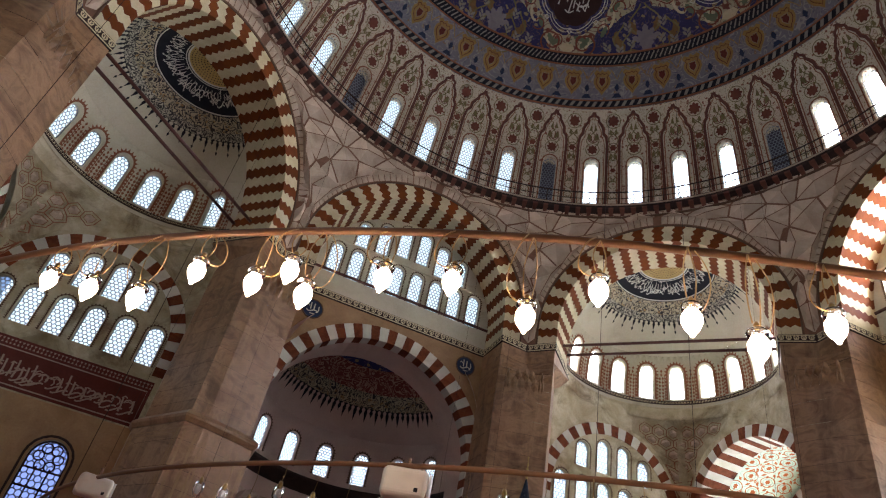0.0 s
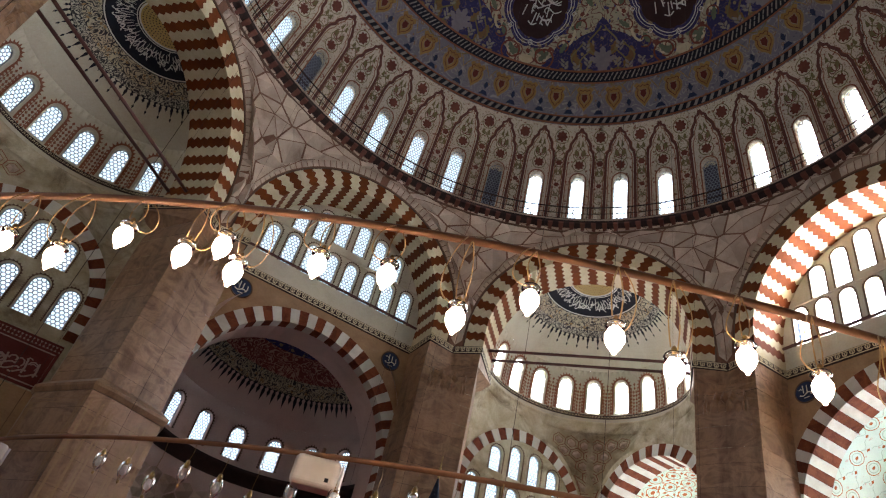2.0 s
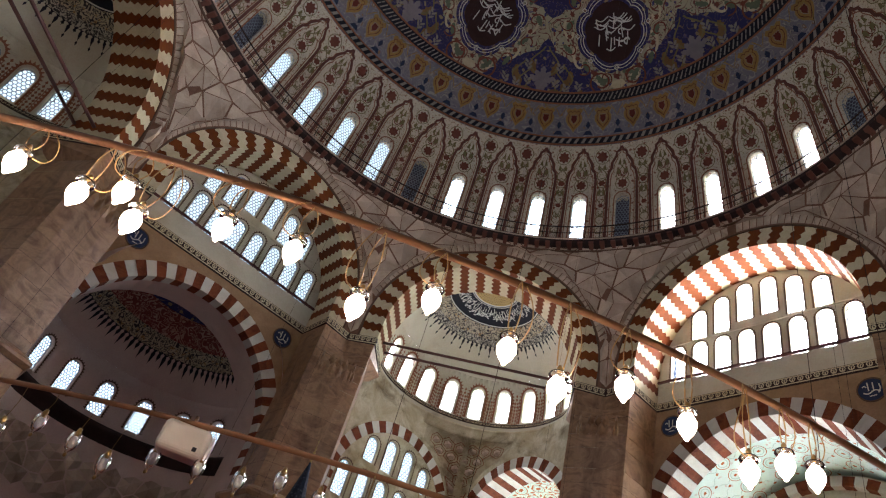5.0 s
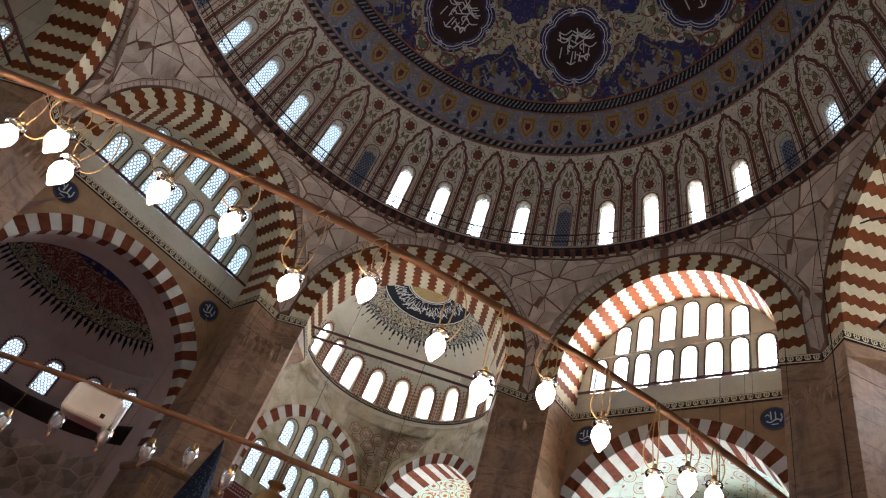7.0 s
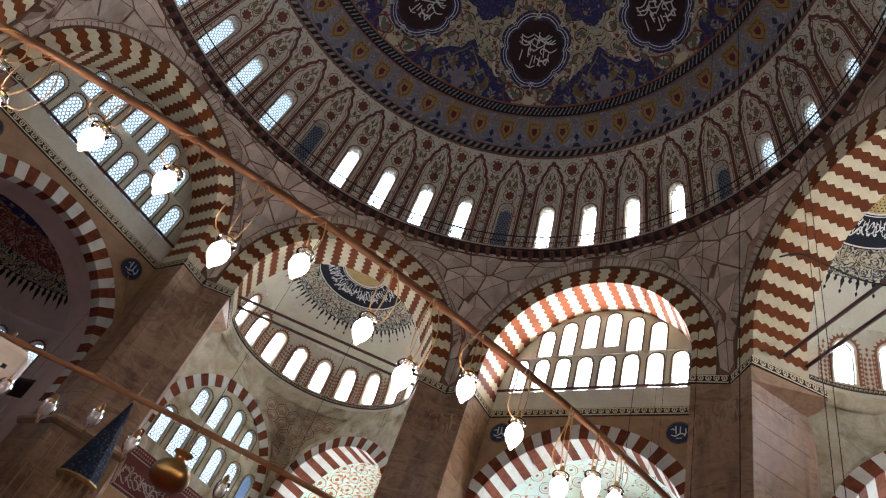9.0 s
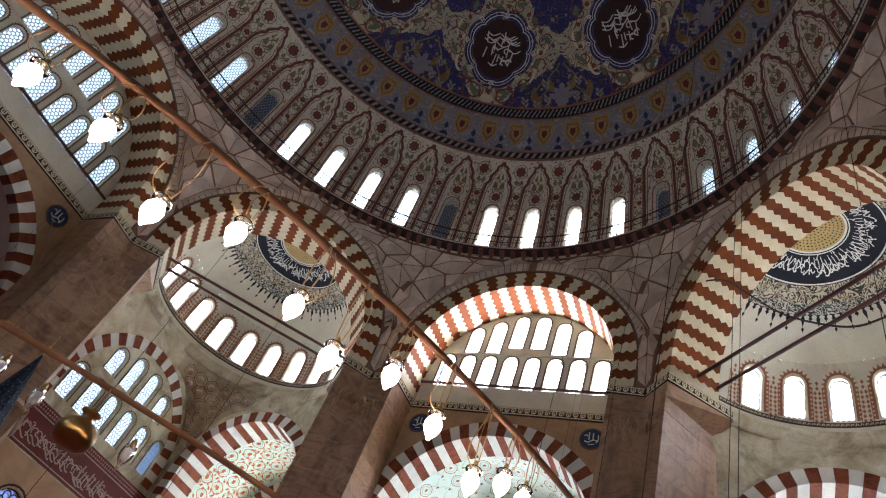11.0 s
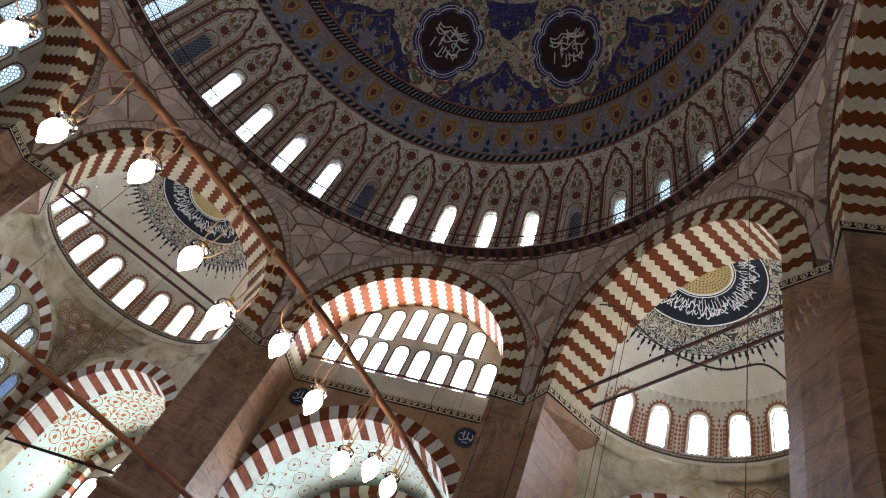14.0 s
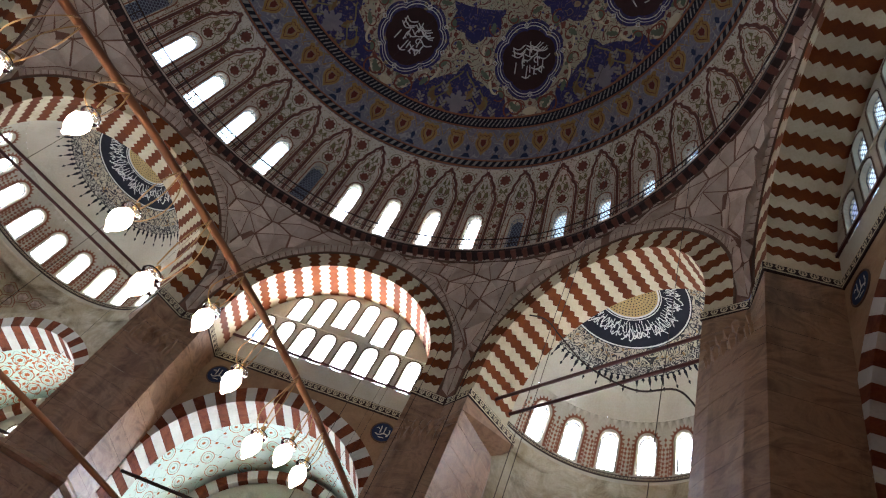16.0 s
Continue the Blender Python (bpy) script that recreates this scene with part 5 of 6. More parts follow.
MAUVE = worn("grey_mauve_plaster", (0.60, 0.43, 0.36), (0.72, 0.53, 0.45), (0.40, 0.27, 0.22), scale=0.5)
ah, af = [], []
for k in range(-3, 4):
    u = radians(19.94 * k) * AR
    lp, lat, rim = window_set(u, 12.31, 14.0, 0.78, on_apse, 0.18, 0.09, GROOVE, 0.13)
    ah.append(lp)
    af.append((lat, rim))
aspan = radians(100) * AR
apse = holder("apse", "dim apse with a ring of small windows under a painted half dome", "apse", "structure", m=turned(0))
put("wall", sheet("wall", [(-aspan, 0.0), (aspan, 0.0), (aspan, 14.7), (-aspan, 14.7)], ah, MAUVE, 0.26, on_apse, 0.6, True), apse)


def apse_band(name, r0, r1, off, mat):
    prof = [((r0 + (r1 - r0) * k / 32) * (1 - off / AR), AZ0 + math.sqrt(max(AR ** 2 - (r0 + (r1 - r0) * k / 32) ** 2, 0)) - off) for k in range(33)]
    me = lathe(name, prof, mat, -125, 125, 48)
    for v in me.vertices:
        v.co.y += AC
    return me


put("vault", apse_band("vault", 0, math.sqrt(AR ** 2 - 1.5 ** 2), 0, MAUVE), apse)
put("blue_disc", apse_band("blue_disc", 0, 3.3, 0.02, BLUE), apse, "dark blue painted disc")
put("red_band", apse_band("red_band", 3.3, 4.35, 0.02, REDLACE), apse, "dark red band with faded calligraphy")
put("scroll_band", apse_band("scroll_band", 4.35, 4.85, 0.02, LACE), apse)
fr = Flatwork()


def on_acap(a, k, r):
    t = a / 3.0
    z = AZ0 + math.sqrt(max(AR ** 2 - r ** 2, 0))
    return (r * math.sin(t) * (1 + k / AR), AC + r * math.cos(t) * (1 + k / AR), z + k)


for i in range(64):
    t = -112 + 224 * (i + 0.5) / 64
    d, tip = 1.7, 5.24 if i % 2 == 0 else 5.12
    fr.patch([(3 * radians(q), r) for q, r in ((t - d, 4.85), (t + d, 4.85), (t + 0.6, 4.9), (t + 1.1, 4.98), (t + 0.2, tip - 0.05), (t, tip), (t - 0.2, tip - 0.05), (t - 1.1, 4.98), (t - 0.6, 4.9))], on_acap, -0.02)
put("fringe", fr.done("fringe", BLACK), apse, "dark fringe of lotus points")
for lat, rim in af:
    win = put("window", lat, apse, "small round-headed window with stucco lattice")
    put("border", rim, win, "dark toothed border")
corn = lathe("cornice", [(AR, 11.2), (AR - 0.15, 11.3), (AR - 0.2, 11.55), (AR - 0.5, 11.65), (AR - 0.5, 11.9), (AR, 11.96)], DARK, -100, 100, 48)
for v in corn.vertices:
    v.co.y += AC
put("cornice", corn, apse, "dark carved gallery cornice")
for (x, z), ring in honeycomb(-aspan, aspan, 8.5, 10.7, 0.55, 0.5, 17, 0.3):
    if abs(x) < aspan - 0.6 and z < 10.6:
        rg = [(x + (a - x) * 0.92, z + (b - z) * 0.92) for a, b in ring]
        put("facet", cells_mesh((x, z), rg, lambda u, k, zz: on_apse(u, k - 0.03, zz), 0.16), apse)
# tie between the wall and the apse shell, with a plain reveal
put("reveal", mesh("reveal", [(x, y, z) for x, z in arch_outline(0, LOW_R + 0.3, LOW_Z, 0.0) for y in (WALL + 0.55, AC + 0.3)],
    [(2 * i, 2 * i + 1, 2 * i + 3, 2 * i + 2) for i in range(len(arch_outline(0, LOW_R + 0.3, LOW_Z, 0.0)) - 1)], MAUVE), apse)

# ---- galleries behind the open arches ----
PALEFLORAL = scrolled("pale_vault_flowers", (0.72, 0.82, 0.72), (0.58, 0.70, 0.60), (0.58, 0.46, 0.38), (0.62, 0.74, 0.64), 2.4, 0.34, 0.018)
VERMILION = worn("vermilion_paint", (0.40, 0.11, 0.03), (0.52, 0.16, 0.05), (0.3, 0.08, 0.03))
SAGE = worn("sage_green_paint", (0.36, 0.46, 0.37), (0.46, 0.56, 0.46), (0.3, 0.36, 0.3))


def gallery(cx, r, cz, d0, d1, label, m):
    gal = holder("gallery", label, "gallery", "structure", m=m)
    line = arch_outline(cx, r + 0.25, cz, 0.0, 32)
    n = len(line)
    put("vault", mesh("vault", [(x, y, z) for x, z in line for y in (d0, d1)], [(2 * i, 2 * i + 2, 2 * i + 3, 2 * i + 1) for i in range(n - 1)], FLORAL if abs(cx) > 1 else PALEFLORAL, True), gal, "pale vault painted with red and green flowers")
    # painted medallions and small flowers on the vault
    red, green = Flatwork(), Flatwork()
    rr = r + 0.24

    def on_vault(s, k, d):
        a = s / rr
        return (cx + (rr + k) * math.sin(a), d, cz + (rr + k) * math.cos(a))
    rows_ = 5 if abs(cx) < 1 else 7
    for i in range(-rows_, rows_ + 1):
        for j in range(4):
            s, d = i * rr * 1.5 / rows_ * 0.98, d0 + 0.5 + j * 1.05 + (0.5 if i % 2 else 0)
            if d > d1 - 0.5:
                continue
            lens = lambda q: [(s + q * 0.3 * math.cos(t) * abs(math.cos(t)) ** 0.3, d + q * 0.42 * math.sin(t)) for t in np.linspace(0, 2 * math.pi, 15)[:-1]]
            red.strip(lens(1.0), 0.05 if abs(cx) > 1 else 0.035, on_vault, -0.012, True)
            blossom(red, s, d, 0.14 if abs(cx) > 1 else 0.09, 6, on_vault, -0.014)
            green.strip(lens(0.66), 0.04, on_vault, -0.013, True)
            for sg in (1, -1):
                green.strip([(s + sg * (0.34 + 0.12 * q), d + 0.16 * math.sin(q * 1.3)) for q in range(5)], 0.035, on_vault, -0.012)
                red.patch([(s + sg * 0.5, d + 0.2), (s + sg * 0.6, d + 0.3), (s + sg * 0.52, d + 0.38), (s + sg * 0.42, d + 0.3)], on_vault, -0.012)
                if abs(cx) > 1:
                    red.patch([(s + sg * 0.25, d - 0.42), (s + sg * 0.42, d - 0.34), (s + sg * 0.36, d - 0.52), (s + sg * 0.22, d - 0.58)], on_vault, -0.012)
    put("rosette", red.done("rosette", VERMILION), gal, "rust-red painted rosettes")
    put("tendril", green.done("tendril", SAGE), gal, "sage green painted tendrils")
    hs, fit = [], []
    for row, (k0, z0, z1) in enumerate(((7, cz - 1.7, cz + 0.3), (5, cz + 0.75, cz + r * 0.6))):
        for k in range(k0):
            u = cx + (k - (k0 - 1) / 2) * r * 0.265
            zt = z1 - 0.3 * abs(k - (k0 - 1) / 2) * row
            lp, lat, rim = window_set(u, z0, zt, 0.75, flat(d1 - 0.05), 0.14)
            hs.append(lp)
            fit.append((lat, rim))
    put("end_wall", sheet("end_wall", arch_outline(cx, r + 0.3, cz, 0.0, 32), hs, PLASTER, 0.4, flat(d1 - 0.05)), gal)
    for lat, rim in fit:
        win = put("window", lat, gal, "round-headed window with stucco lattice")
        put("border", rim, win)
    ring = voussoirs(r - 0.22, r + 0.2, cz - 0.2, cz - 2.2, d1 - 0.5, d1 - 0.1, 41, 0.0, 1.0)
    recolour(ring, BRICK, WHITE)
    for me in ring:
        for v in me.vertices:
            v.co.x += cx
        put("voussoir", me, gal)
    return gal


GD0, GD1 = WALL + 1.45, WALL + 5.6
for az in (90, 270):
    gallery(0, LOW_R, LOW_Z, GD0, GD1, "bright side gallery under a flower-painted vault with arched windows", turned(az))
    for sg in (1, -1):
        gallery(sg * CU, CR, CZ, GD0, GD1, "bright corner gallery under a flower-painted vault with arched windows", turned(az))
# the side opposite the apse ends in a plain recess
rec = holder("recess", "dim arched recess behind the lower arch", "recess", "structure", m=turned(180))
line = arch_outline(0, LOW_R + 0.3, LOW_Z, 0.0, 24)
put("reveal", mesh("reveal", [(x, y, z) for x, z in line for y in (WALL + 0.5, WALL + 3)], [(2 * i, 2 * i + 1, 2 * i + 3, 2 * i + 2) for i in range(len(line) - 1)], BUFF), rec)
put("end_wall", sheet("end_wall", line, [], BUFF, 0.3, flat(WALL + 3)), rec)

# ---- glowing panels that stand in for the sky outside the windows ----
# Each panel's strength is set by how much it must brighten the hall.
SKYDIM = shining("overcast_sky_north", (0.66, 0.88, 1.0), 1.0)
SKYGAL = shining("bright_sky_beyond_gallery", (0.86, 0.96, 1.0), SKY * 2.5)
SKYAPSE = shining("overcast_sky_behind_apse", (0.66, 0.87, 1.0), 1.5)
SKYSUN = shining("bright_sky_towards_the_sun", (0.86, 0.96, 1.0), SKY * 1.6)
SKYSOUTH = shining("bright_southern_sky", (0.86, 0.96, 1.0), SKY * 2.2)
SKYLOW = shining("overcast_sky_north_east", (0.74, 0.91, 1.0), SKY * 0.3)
# Fill panels, mostly out of view on south and west, brighten the facing walls.
SKYMID = shining("sky_panel_fill", (0.78, 0.93, 1.0), SKY * 0.55)
# Strength raised to light up the soffit of the east arch.
SKYBEAM = shining("sky_panel_boosted", (0.88, 0.96, 1.0), SKY * 3.6)
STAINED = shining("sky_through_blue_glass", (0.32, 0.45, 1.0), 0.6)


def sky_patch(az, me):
    tagged(put("sky_backdrop", me, None, "", turned(az)), "glowing panel standing in for the sky outside windows", "sky", kind="structure")


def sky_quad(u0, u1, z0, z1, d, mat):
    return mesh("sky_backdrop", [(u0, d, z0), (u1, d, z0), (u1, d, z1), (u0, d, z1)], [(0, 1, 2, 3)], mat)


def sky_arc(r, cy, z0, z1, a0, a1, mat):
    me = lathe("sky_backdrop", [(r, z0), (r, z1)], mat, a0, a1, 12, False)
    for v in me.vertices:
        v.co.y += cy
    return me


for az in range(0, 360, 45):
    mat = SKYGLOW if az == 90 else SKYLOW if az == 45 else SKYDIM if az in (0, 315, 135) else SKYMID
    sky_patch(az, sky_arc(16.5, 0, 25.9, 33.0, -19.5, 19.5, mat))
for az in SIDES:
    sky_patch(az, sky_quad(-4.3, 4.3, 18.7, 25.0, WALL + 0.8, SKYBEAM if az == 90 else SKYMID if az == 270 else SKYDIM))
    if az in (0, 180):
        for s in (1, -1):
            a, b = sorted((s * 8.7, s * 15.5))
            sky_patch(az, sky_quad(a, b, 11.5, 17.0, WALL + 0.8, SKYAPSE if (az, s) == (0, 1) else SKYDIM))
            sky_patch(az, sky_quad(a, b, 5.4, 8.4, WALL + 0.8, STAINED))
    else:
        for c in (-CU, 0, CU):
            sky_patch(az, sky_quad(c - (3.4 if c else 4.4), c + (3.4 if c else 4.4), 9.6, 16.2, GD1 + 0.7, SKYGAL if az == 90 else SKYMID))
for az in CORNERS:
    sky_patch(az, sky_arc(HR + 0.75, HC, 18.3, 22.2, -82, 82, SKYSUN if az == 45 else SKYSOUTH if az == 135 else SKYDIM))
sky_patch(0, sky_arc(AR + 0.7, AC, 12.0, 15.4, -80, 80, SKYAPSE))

# ---- tie rods across the lower arches ----
tie_w = tube("tie_rod", [(CU - CR - 0.1, WALL + 0.25, 11.25), (CU + CR + 0.1, WALL + 0.25, 11.25)], 0.07, DARK, sides=8)
tie_l = tube("tie_rod", [(-LOW_R - 0.1, WALL + 0.3, 11.6), (LOW_R + 0.1, WALL + 0.3, 11.6)], 0.07, DARK, sides=8)
for az in (90, 270):
    for m in (turned(az), turned(az) @ flip):
        tagged(put("tie_rod", tie_w, None, "", m), "dark iron tie rod across the corner arch", "tie rod", "tie rods across the arches")
    tagged(put("tie_rod", tie_l, None, "", turned(az)), "dark iron tie rod across the gallery arch", "tie rod", "tie rods across the arches")

# ---- hanging lamp hoops ----
BULB = shining("lit_bulb", (1.0, 0.80, 0.55), 40.0)
BRASS, nt, b = blank("brass", 0.32, 1.0)
b.inputs["Base Color"].default_value = (0.34, 0.20, 0.075, 1)
bumped(nt, b, noisy(nt, 40.0), 0.1, 0.002)
GLASS, nt, b = blank("clear_glass", 0.08)
b.inputs["Base Color"].default_value = (0.95, 0.95, 0.95, 1)
b.inputs["Transmission Weight"].default_value = 1.0
b.inputs["IOR"].default_value = 1.3
WIRE = worn("gilt_wire", (0.42, 0.22, 0.07), (0.58, 0.33, 0.12), (0.3, 0.15, 0.05), rough=0.4)
OPAL, nt, b = blank("opal_glass", 0.3)
b.inputs["Base Color"].default_value = (0.78, 0.76, 0.76, 1)
SHELL, nt, b = blank("white_plastic", 0.4)
nt.links.new(ramp(nt, noisy(nt, 6.0), [(0.3, (0.62, 0.55, 0.50)), (0.7, (0.70, 0.64, 0.58))]), b.inputs["Base Color"])


def hoop(cx, cy, r, z, thick, label):
    pts = [(r * math.cos(2 * math.pi * k / 180), r * math.sin(2 * math.pi * k / 180), 0) for k in range(180)]
    h = holder("lamp_hoop", label, "chandelier hoop", m=Matrix.Translation((cx, cy, z)))
    put("ring", tube("ring", pts, thick, IRON, True, 8), h)
    for k in range(6):
        a = 2 * math.pi * (k + 0.35) / 6
        far = math.hypot(cx + r * math.cos(a), cy + r * math.sin(a))
        cable = tube("cable", [(0, 0, 0), (0, 0, DOME_Z + math.sqrt(DOME_R ** 2 - far ** 2) - z)], 0.0035, DARK, sides=5)
        put("cable", cable, h, "thin dark cable", Matrix.Translation((r * math.cos(a), r * math.sin(a), 0)))
    return h


hoop(-1.079, -1.122, 8.727, 3.3, 0.017, "wide brown iron hoop hung on cables with lit bulbs")
hoop(0.883, -0.272, 8.772, 3.0, 0.018, "brown iron hoop hung on cables with small glass lamps")


def turn(profile, mat, name, n=14):
    return lathe(name, profile, mat, n=n)


bulb_me = turn([(0.0, -0.085), (0.008, -0.08), (0.012, -0.068), (0.03, -0.045), (0.042, -0.015), (0.042, 0.012), (0.03, 0.035), (0.018, 0.045), (0, 0.046)], BULB, "bulb")
cup_me = turn([(0.012, 0.042), (0.04, 0.046), (0.046, 0.058), (0.04, 0.07), (0.018, 0.078), (0.0, 0.079)], GLASS, "glass_cup")
sock_me = turn([(0.0, 0.078), (0.012, 0.078), (0.013, 0.1), (0.008, 0.112), (0, 0.113)], BRASS, "socket")
BULBS = [(-7.35, -7.2, 3.1), (-7.12, -7.43, 3.02), (-6.89, -7.63, 2.96), (-6.69, -7.81, 3.09), (-6.45, -7.99, 3.03), (-6.33, -8.09, 3.09), (-6.25, -8.15, 2.97), (-5.99, -8.32, 3.07), (-5.76, -8.49, 3.06),
         (-5.51, -8.65, 2.92), (-5.29, -8.78, 3.06), (-5.01, -8.94, 2.97), (-4.81, -9.03, 2.9), (-4.56, -9.14, 3.03), (-4.3, -9.25, 2.99), (-4.02, -9.35, 2.92), (-3.84, -9.41, 3.03), (-3.68, -9.46, 3.05)]
for i, (x, y, z) in enumerate(BULBS):
    lamp = holder("hanging_lamp", "lit clear bulb in a glass cup hung on brass wire", "lamp", group="bulbs on the hoop", m=Matrix.Translation((x, y, z)) @ Matrix.Scale(0.86, 4))
    put("bulb", bulb_me, lamp)
    put("glass_cup", cup_me, lamp)
    put("socket", sock_me, lamp)
    h = (3.3 - z) / 0.86
    rnd = random.Random(i)
    for sg in (-1, 1):
        bow = rnd.uniform(0.01, 0.035) * sg
        put("wire", tube("wire", [(0.02 * sg * (1 - t) + bow * math.sin(math.pi * t), 0.0, 0.1 + (h - 0.1) * t) for t in np.linspace(0, 1, 9)], 0.0034, WIRE, sides=6), lamp)
    side_ = rnd.choice((-1, 1))
    put("wire", tube("wire", [(side_ * (0.03 + 0.075 * math.sin(math.pi * t) ** 0.8), 0.02 * math.sin(2 * math.pi * t), 0.06 + (h - 0.06) * t ** 1.5) for t in np.linspace(0, 1, 13)], 0.003, WIRE, sides=6), lamp)
small_b = turn([(0.0, -0.05), (0.02, -0.045), (0.034, -0.02), (0.034, 0.02), (0.022, 0.045), (0, 0.046)], OPAL, "bulb")
small_g = turn([(0.012, -0.085), (0.016, -0.07), (0.03, -0.055), (0.045, -0.02), (0.048, 0.03), (0.04, 0.06)], GLASS, "glass_cup")
small_s = turn([(0.0, 0.045), (0.016, 0.045), (0.022, 0.075), (0.014, 0.11), (0, 0.112)], BRASS, "socket")
small_k = turn([(0.0, -0.12), (0.012, -0.11), (0.014, -0.095), (0.006, -0.085), (0, -0.084)], BRASS, "knob")
SMALL = [(-6.28, -5.31, 2.83), (-6.12, -5.53, 2.78), (-5.96, -5.74, 2.7), (-5.81, -5.93, 2.79), (-5.62, -6.13, 2.73), (-5.45, -6.32, 2.65), (-5.27, -6.51, 2.75), (-5.07, -6.7, 2.76),
         (-4.89, -6.88, 2.75), (-4.72, -7.02, 2.81), (-4.54, -7.17, 2.77), (-4.12, -7.49, 2.76)]
for x, y, z in SMALL:
    lamp = holder("glass_lamp", "small unlit glass lamp with an opal bulb on a brass hook", "lamp", group="small lamps on the hoop", m=Matrix.Translation((x, y, z)) @ Matrix.Scale(0.78, 4))
    put("bulb", small_b, lamp)
    put("glass_cup", small_g, lamp)
    put("socket", small_s, lamp)
    put("knob", small_k, lamp)
    h = (3.0 - z) / 0.78
    put("wire", tube("wire", [(0, 0, 0.11), (0.012, 0, 0.11 + (h - 0.11) * 0.5), (0, 0, h)], 0.0025, BRASS, sides=5), lamp)


def speaker(x, y, z, aim):
    """A small column loudspeaker: a rounded shell with a grille face."""
    sp = holder("loudspeaker", "small white plastic loudspeaker fixed to the lamp hoop", "loudspeaker", m=Matrix.Translation((x, y, z)) @ Matrix.Rotation(-radians(aim), 4, "Z") @ Matrix.Scale(1.2, 4))
    bm = bmesh.new()
    bmesh.ops.create_cube(bm, size=1.0, matrix=Matrix.Diagonal((0.235, 0.14, 0.15, 1)))
    bmesh.ops.bevel(bm, geom=[e for e in bm.edges], offset=0.03, segments=4, affect="EDGES", profile=0.5)
    me = bpy.data.meshes.new("shell")
    bm.to_mesh(me)
    bm.free()
    me.materials.append(SHELL)
    put("shell", me, sp)
    put("grille", sheet("grille", [(-0.05, -0.058), (0.05, -0.058), (0.05, 0.058), (-0.05, 0.058)], [], OPAL, 0.012, lambda u, k, v: (0.119 + k, u, v)), sp, "pale grille face")
    put("badge", sheet("badge", [(0.055, -0.045), (0.075, -0.045), (0.075, -0.025), (0.055, -0.025)], [], BLACK, 0.004, lambda u, k, v: (u, -0.0725 + k, v)), sp, "small dark square")
    put("bracket", tube("bracket", [(0, 0, 0.07), (0, 0, 0.14)], 0.01, IRON, sides=6), sp)


speaker(-5.18, -6.6, 2.88, 25)
speaker(-7.06, -3.92, 2.93, -10)
ball = holder("brass_finial", "polished brass pot lamp with a flared neck hanging from the hoop", "ornament", m=Matrix.Translation((-4.335, -7.337, 2.745)) @ Matrix.Scale(1.08, 4))
put("ball", turn([(0, -0.1), (0.05, -0.097), (0.085, -0.075), (0.098, -0.035), (0.095, -0.005), (0.07, 0.03), (0.036, 0.045), (0.028, 0.058), (0.032, 0.072), (0.05, 0.084), (0.05, 0.094), (0.02, 0.102), (0.006, 0.108), (0.004, 0.236), (0, 0.238)], BRASS, "ball", 24), ball)

# ---- a slack cable that sags in front of the corner half dome ----
sag = [(-4.9, 23.0), (-2.6, 21.6), (-1.3, 19.95), (0.15, 18.0), (1.6, 16.58), (2.7, 15.8), (3.85, 15.48), (4.55, 14.55), (5.15, 13.4), (5.8, 12.7), (6.8, 12.4)]


def eased(pts, steps=6):
    """A soft curve through the given points."""
    out = []
    for i in range(len(pts) - 1):
        a, b, c, d = (np.array(pts[min(max(j, 0), len(pts) - 1)]) for j in (i - 1, i, i + 1, i + 2))
        for t in np.arange(steps) / steps:
            out.append(0.5 * (2 * b + (c - a) * t + (2 * a - 5 * b + 4 * c - d) * t ** 2 + (3 * b - a - 3 * c + d) * t ** 3))
    return [tuple(map(float, p)) for p in out + [np.array(pts[-1])]]


sag = eased(sag)
put_cable = tube("slack_cable", [(u, 15.0, z) for u, z in sag], 0.03, DARK, sides=6)
tagged(put("slack_cable", put_cable, None, "", turned(135)), "slack dark cable drooping before the half dome", "cable")

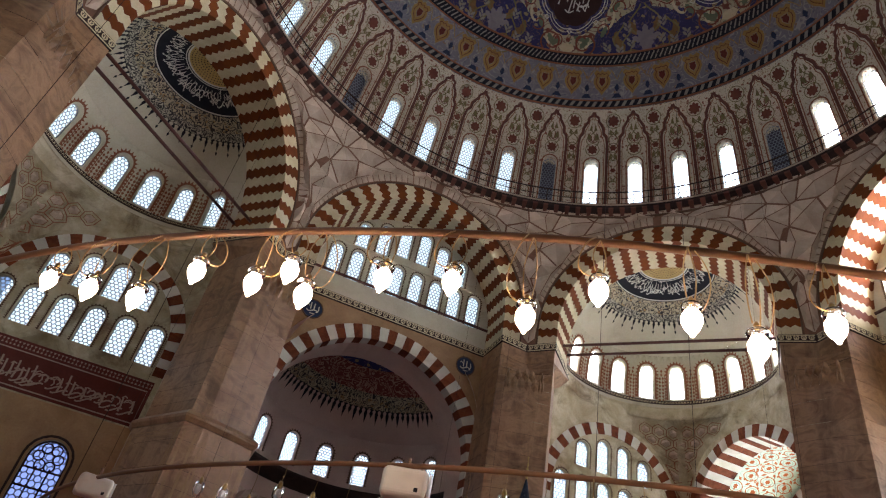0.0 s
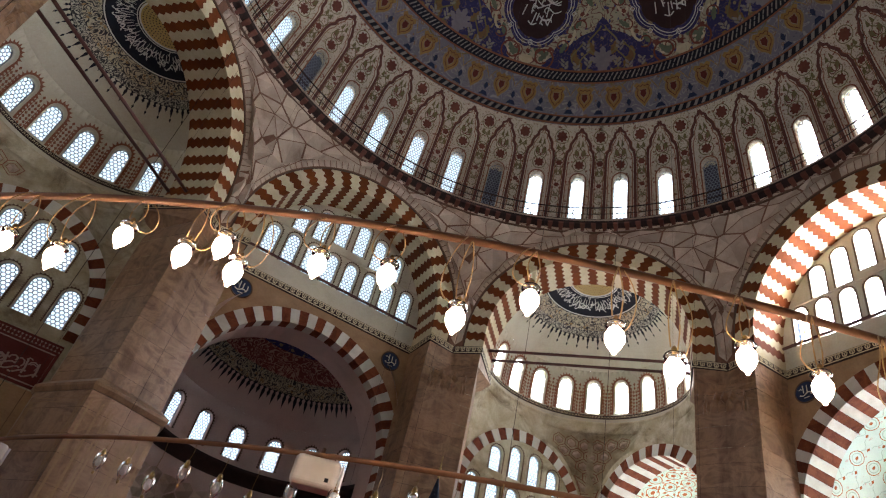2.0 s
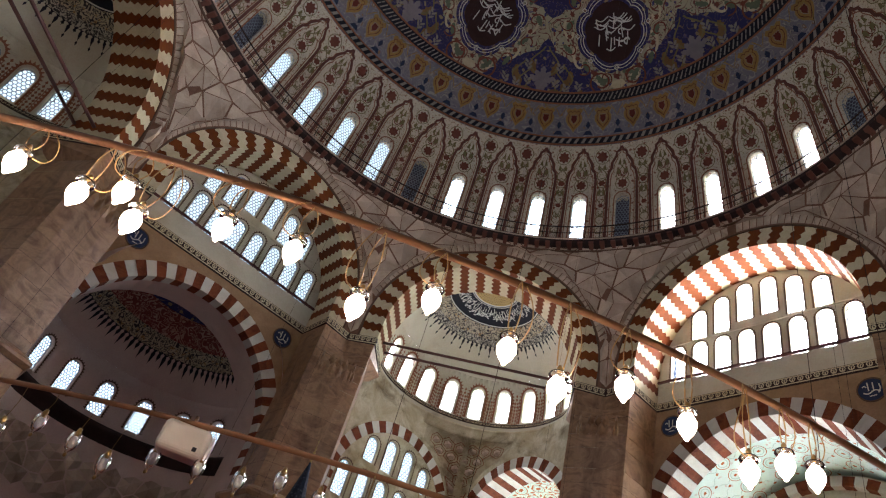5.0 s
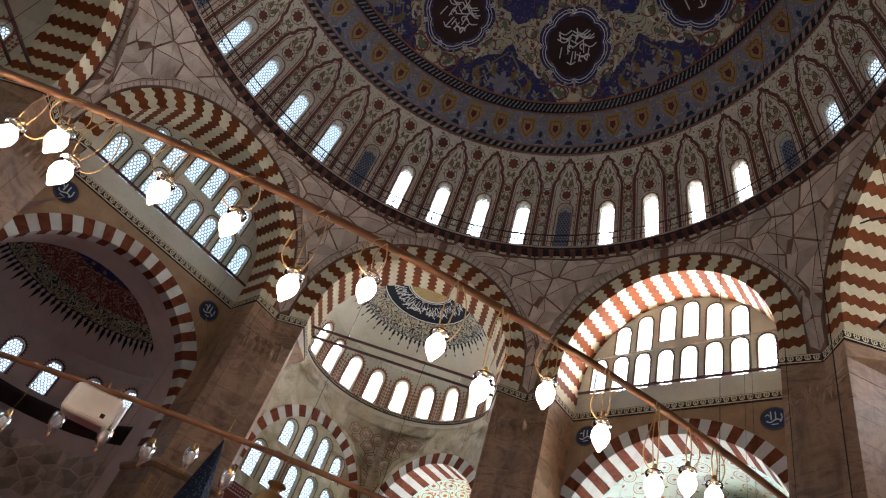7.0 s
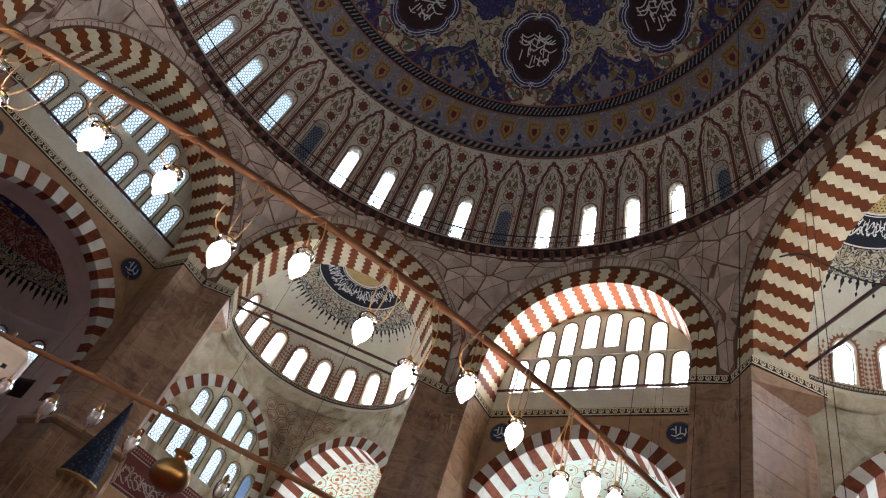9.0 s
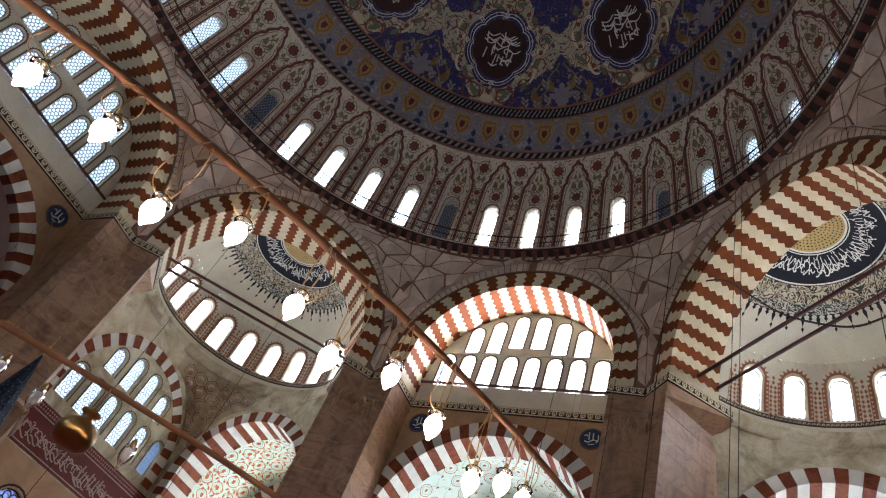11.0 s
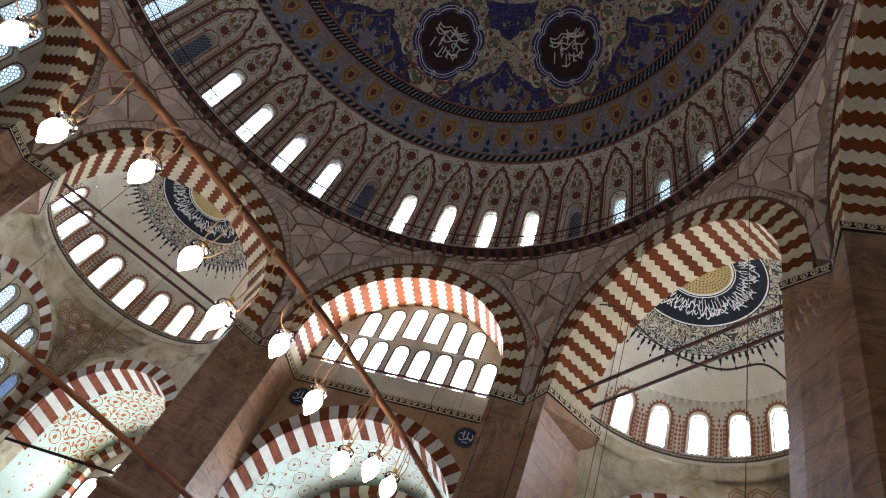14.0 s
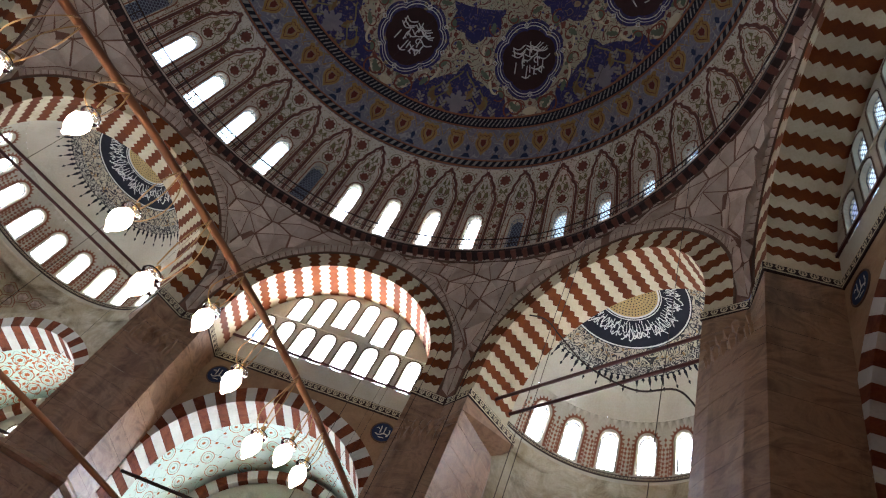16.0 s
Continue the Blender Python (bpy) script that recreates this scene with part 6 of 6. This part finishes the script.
# ---- thin vertical cables hanging from the dome ----
for az, u in ((135, -0.21), (135, 0.11), (135, 4.44), (90, 3.02), (45, -2.39), (45, 1.26)):
    top = DOME_Z + math.sqrt(DOME_R ** 2 - 13.5 ** 2 - u ** 2)
    me = tube("hanging_cable", [(u, 13.5, 2.5), (u, 13.5, 14.0), (u, 13.5, top + 0.05)], 0.011, DARK, sides=5)
    tagged(put("hanging_cable", me, None, "", turned(az)), "thin dark cable hanging from the dome", "cable", "cables from the dome")


# ---- pulpit with a tiled spire, beside the pier near the apse ----
TILE, nt, b = blank("blue_spire_tile", 0.6)
chk = nt.nodes.new("ShaderNodeTexVoronoi")
chk.inputs["Scale"].default_value = 9.0
nt.links.new(place(nt), chk.inputs["Vector"])
nt.links.new(ramp(nt, chk.outputs["Distance"], [(0.12, (0.09, 0.10, 0.12)), (0.3, (0.025, 0.032, 0.05)), (0.6, (0.014, 0.018, 0.03))]), b.inputs["Base Color"])
GILT, nt, b = blank("gilt_metal", 0.4, 1.0)
nt.links.new(ramp(nt, noisy(nt, 12.0), [(0.3, (0.35, 0.23, 0.08)), (0.7, (0.5, 0.35, 0.14))]), b.inputs["Base Color"])
pulpit = holder("pulpit", "tall pulpit tower with a dark blue tiled spire and gilt finial", "pulpit", m=Matrix.Translation((5.6, 12.5, 0.0)))
put("spire", lathe("spire", [(0.70, 7.75), (0.68, 7.86), (0.02, 10.85)], TILE, n=10, smooth=False), pulpit, "dark blue tiled cone")
put("finial", lathe("finial", [(0.0, 10.78), (0.05, 10.82), (0.03, 10.92), (0.075, 11.02), (0.03, 11.12), (0.055, 11.2), (0.02, 11.28), (0.04, 11.36), (0.015, 11.44), (0.012, 11.6), (0.03, 11.66), (0.0, 11.75)], GILT, n=14), pulpit, "gilt turned finial")
put("eave", lathe("eave", [(0.0, 7.6), (0.71, 7.6), (0.76, 7.68), (0.72, 7.75), (0.0, 7.76)], GILT, n=10, smooth=False), pulpit, "gilt eave ring")
for k in range(8):
    a = 2 * math.pi * k / 8
    put("column", lathe("column", [(0.07, 5.6), (0.05, 5.7), (0.05, 7.4), (0.08, 7.6)], BUFF, n=8), pulpit, "", Matrix.Translation((0.5 * math.cos(a), 0.5 * math.sin(a), 0)))
put("body", lathe("body", [(0.0, 0.0), (0.66, 0.0), (0.66, 5.5), (0.6, 5.6), (0.0, 5.61)], BUFF, n=8, smooth=False), pulpit, "buff stone body")
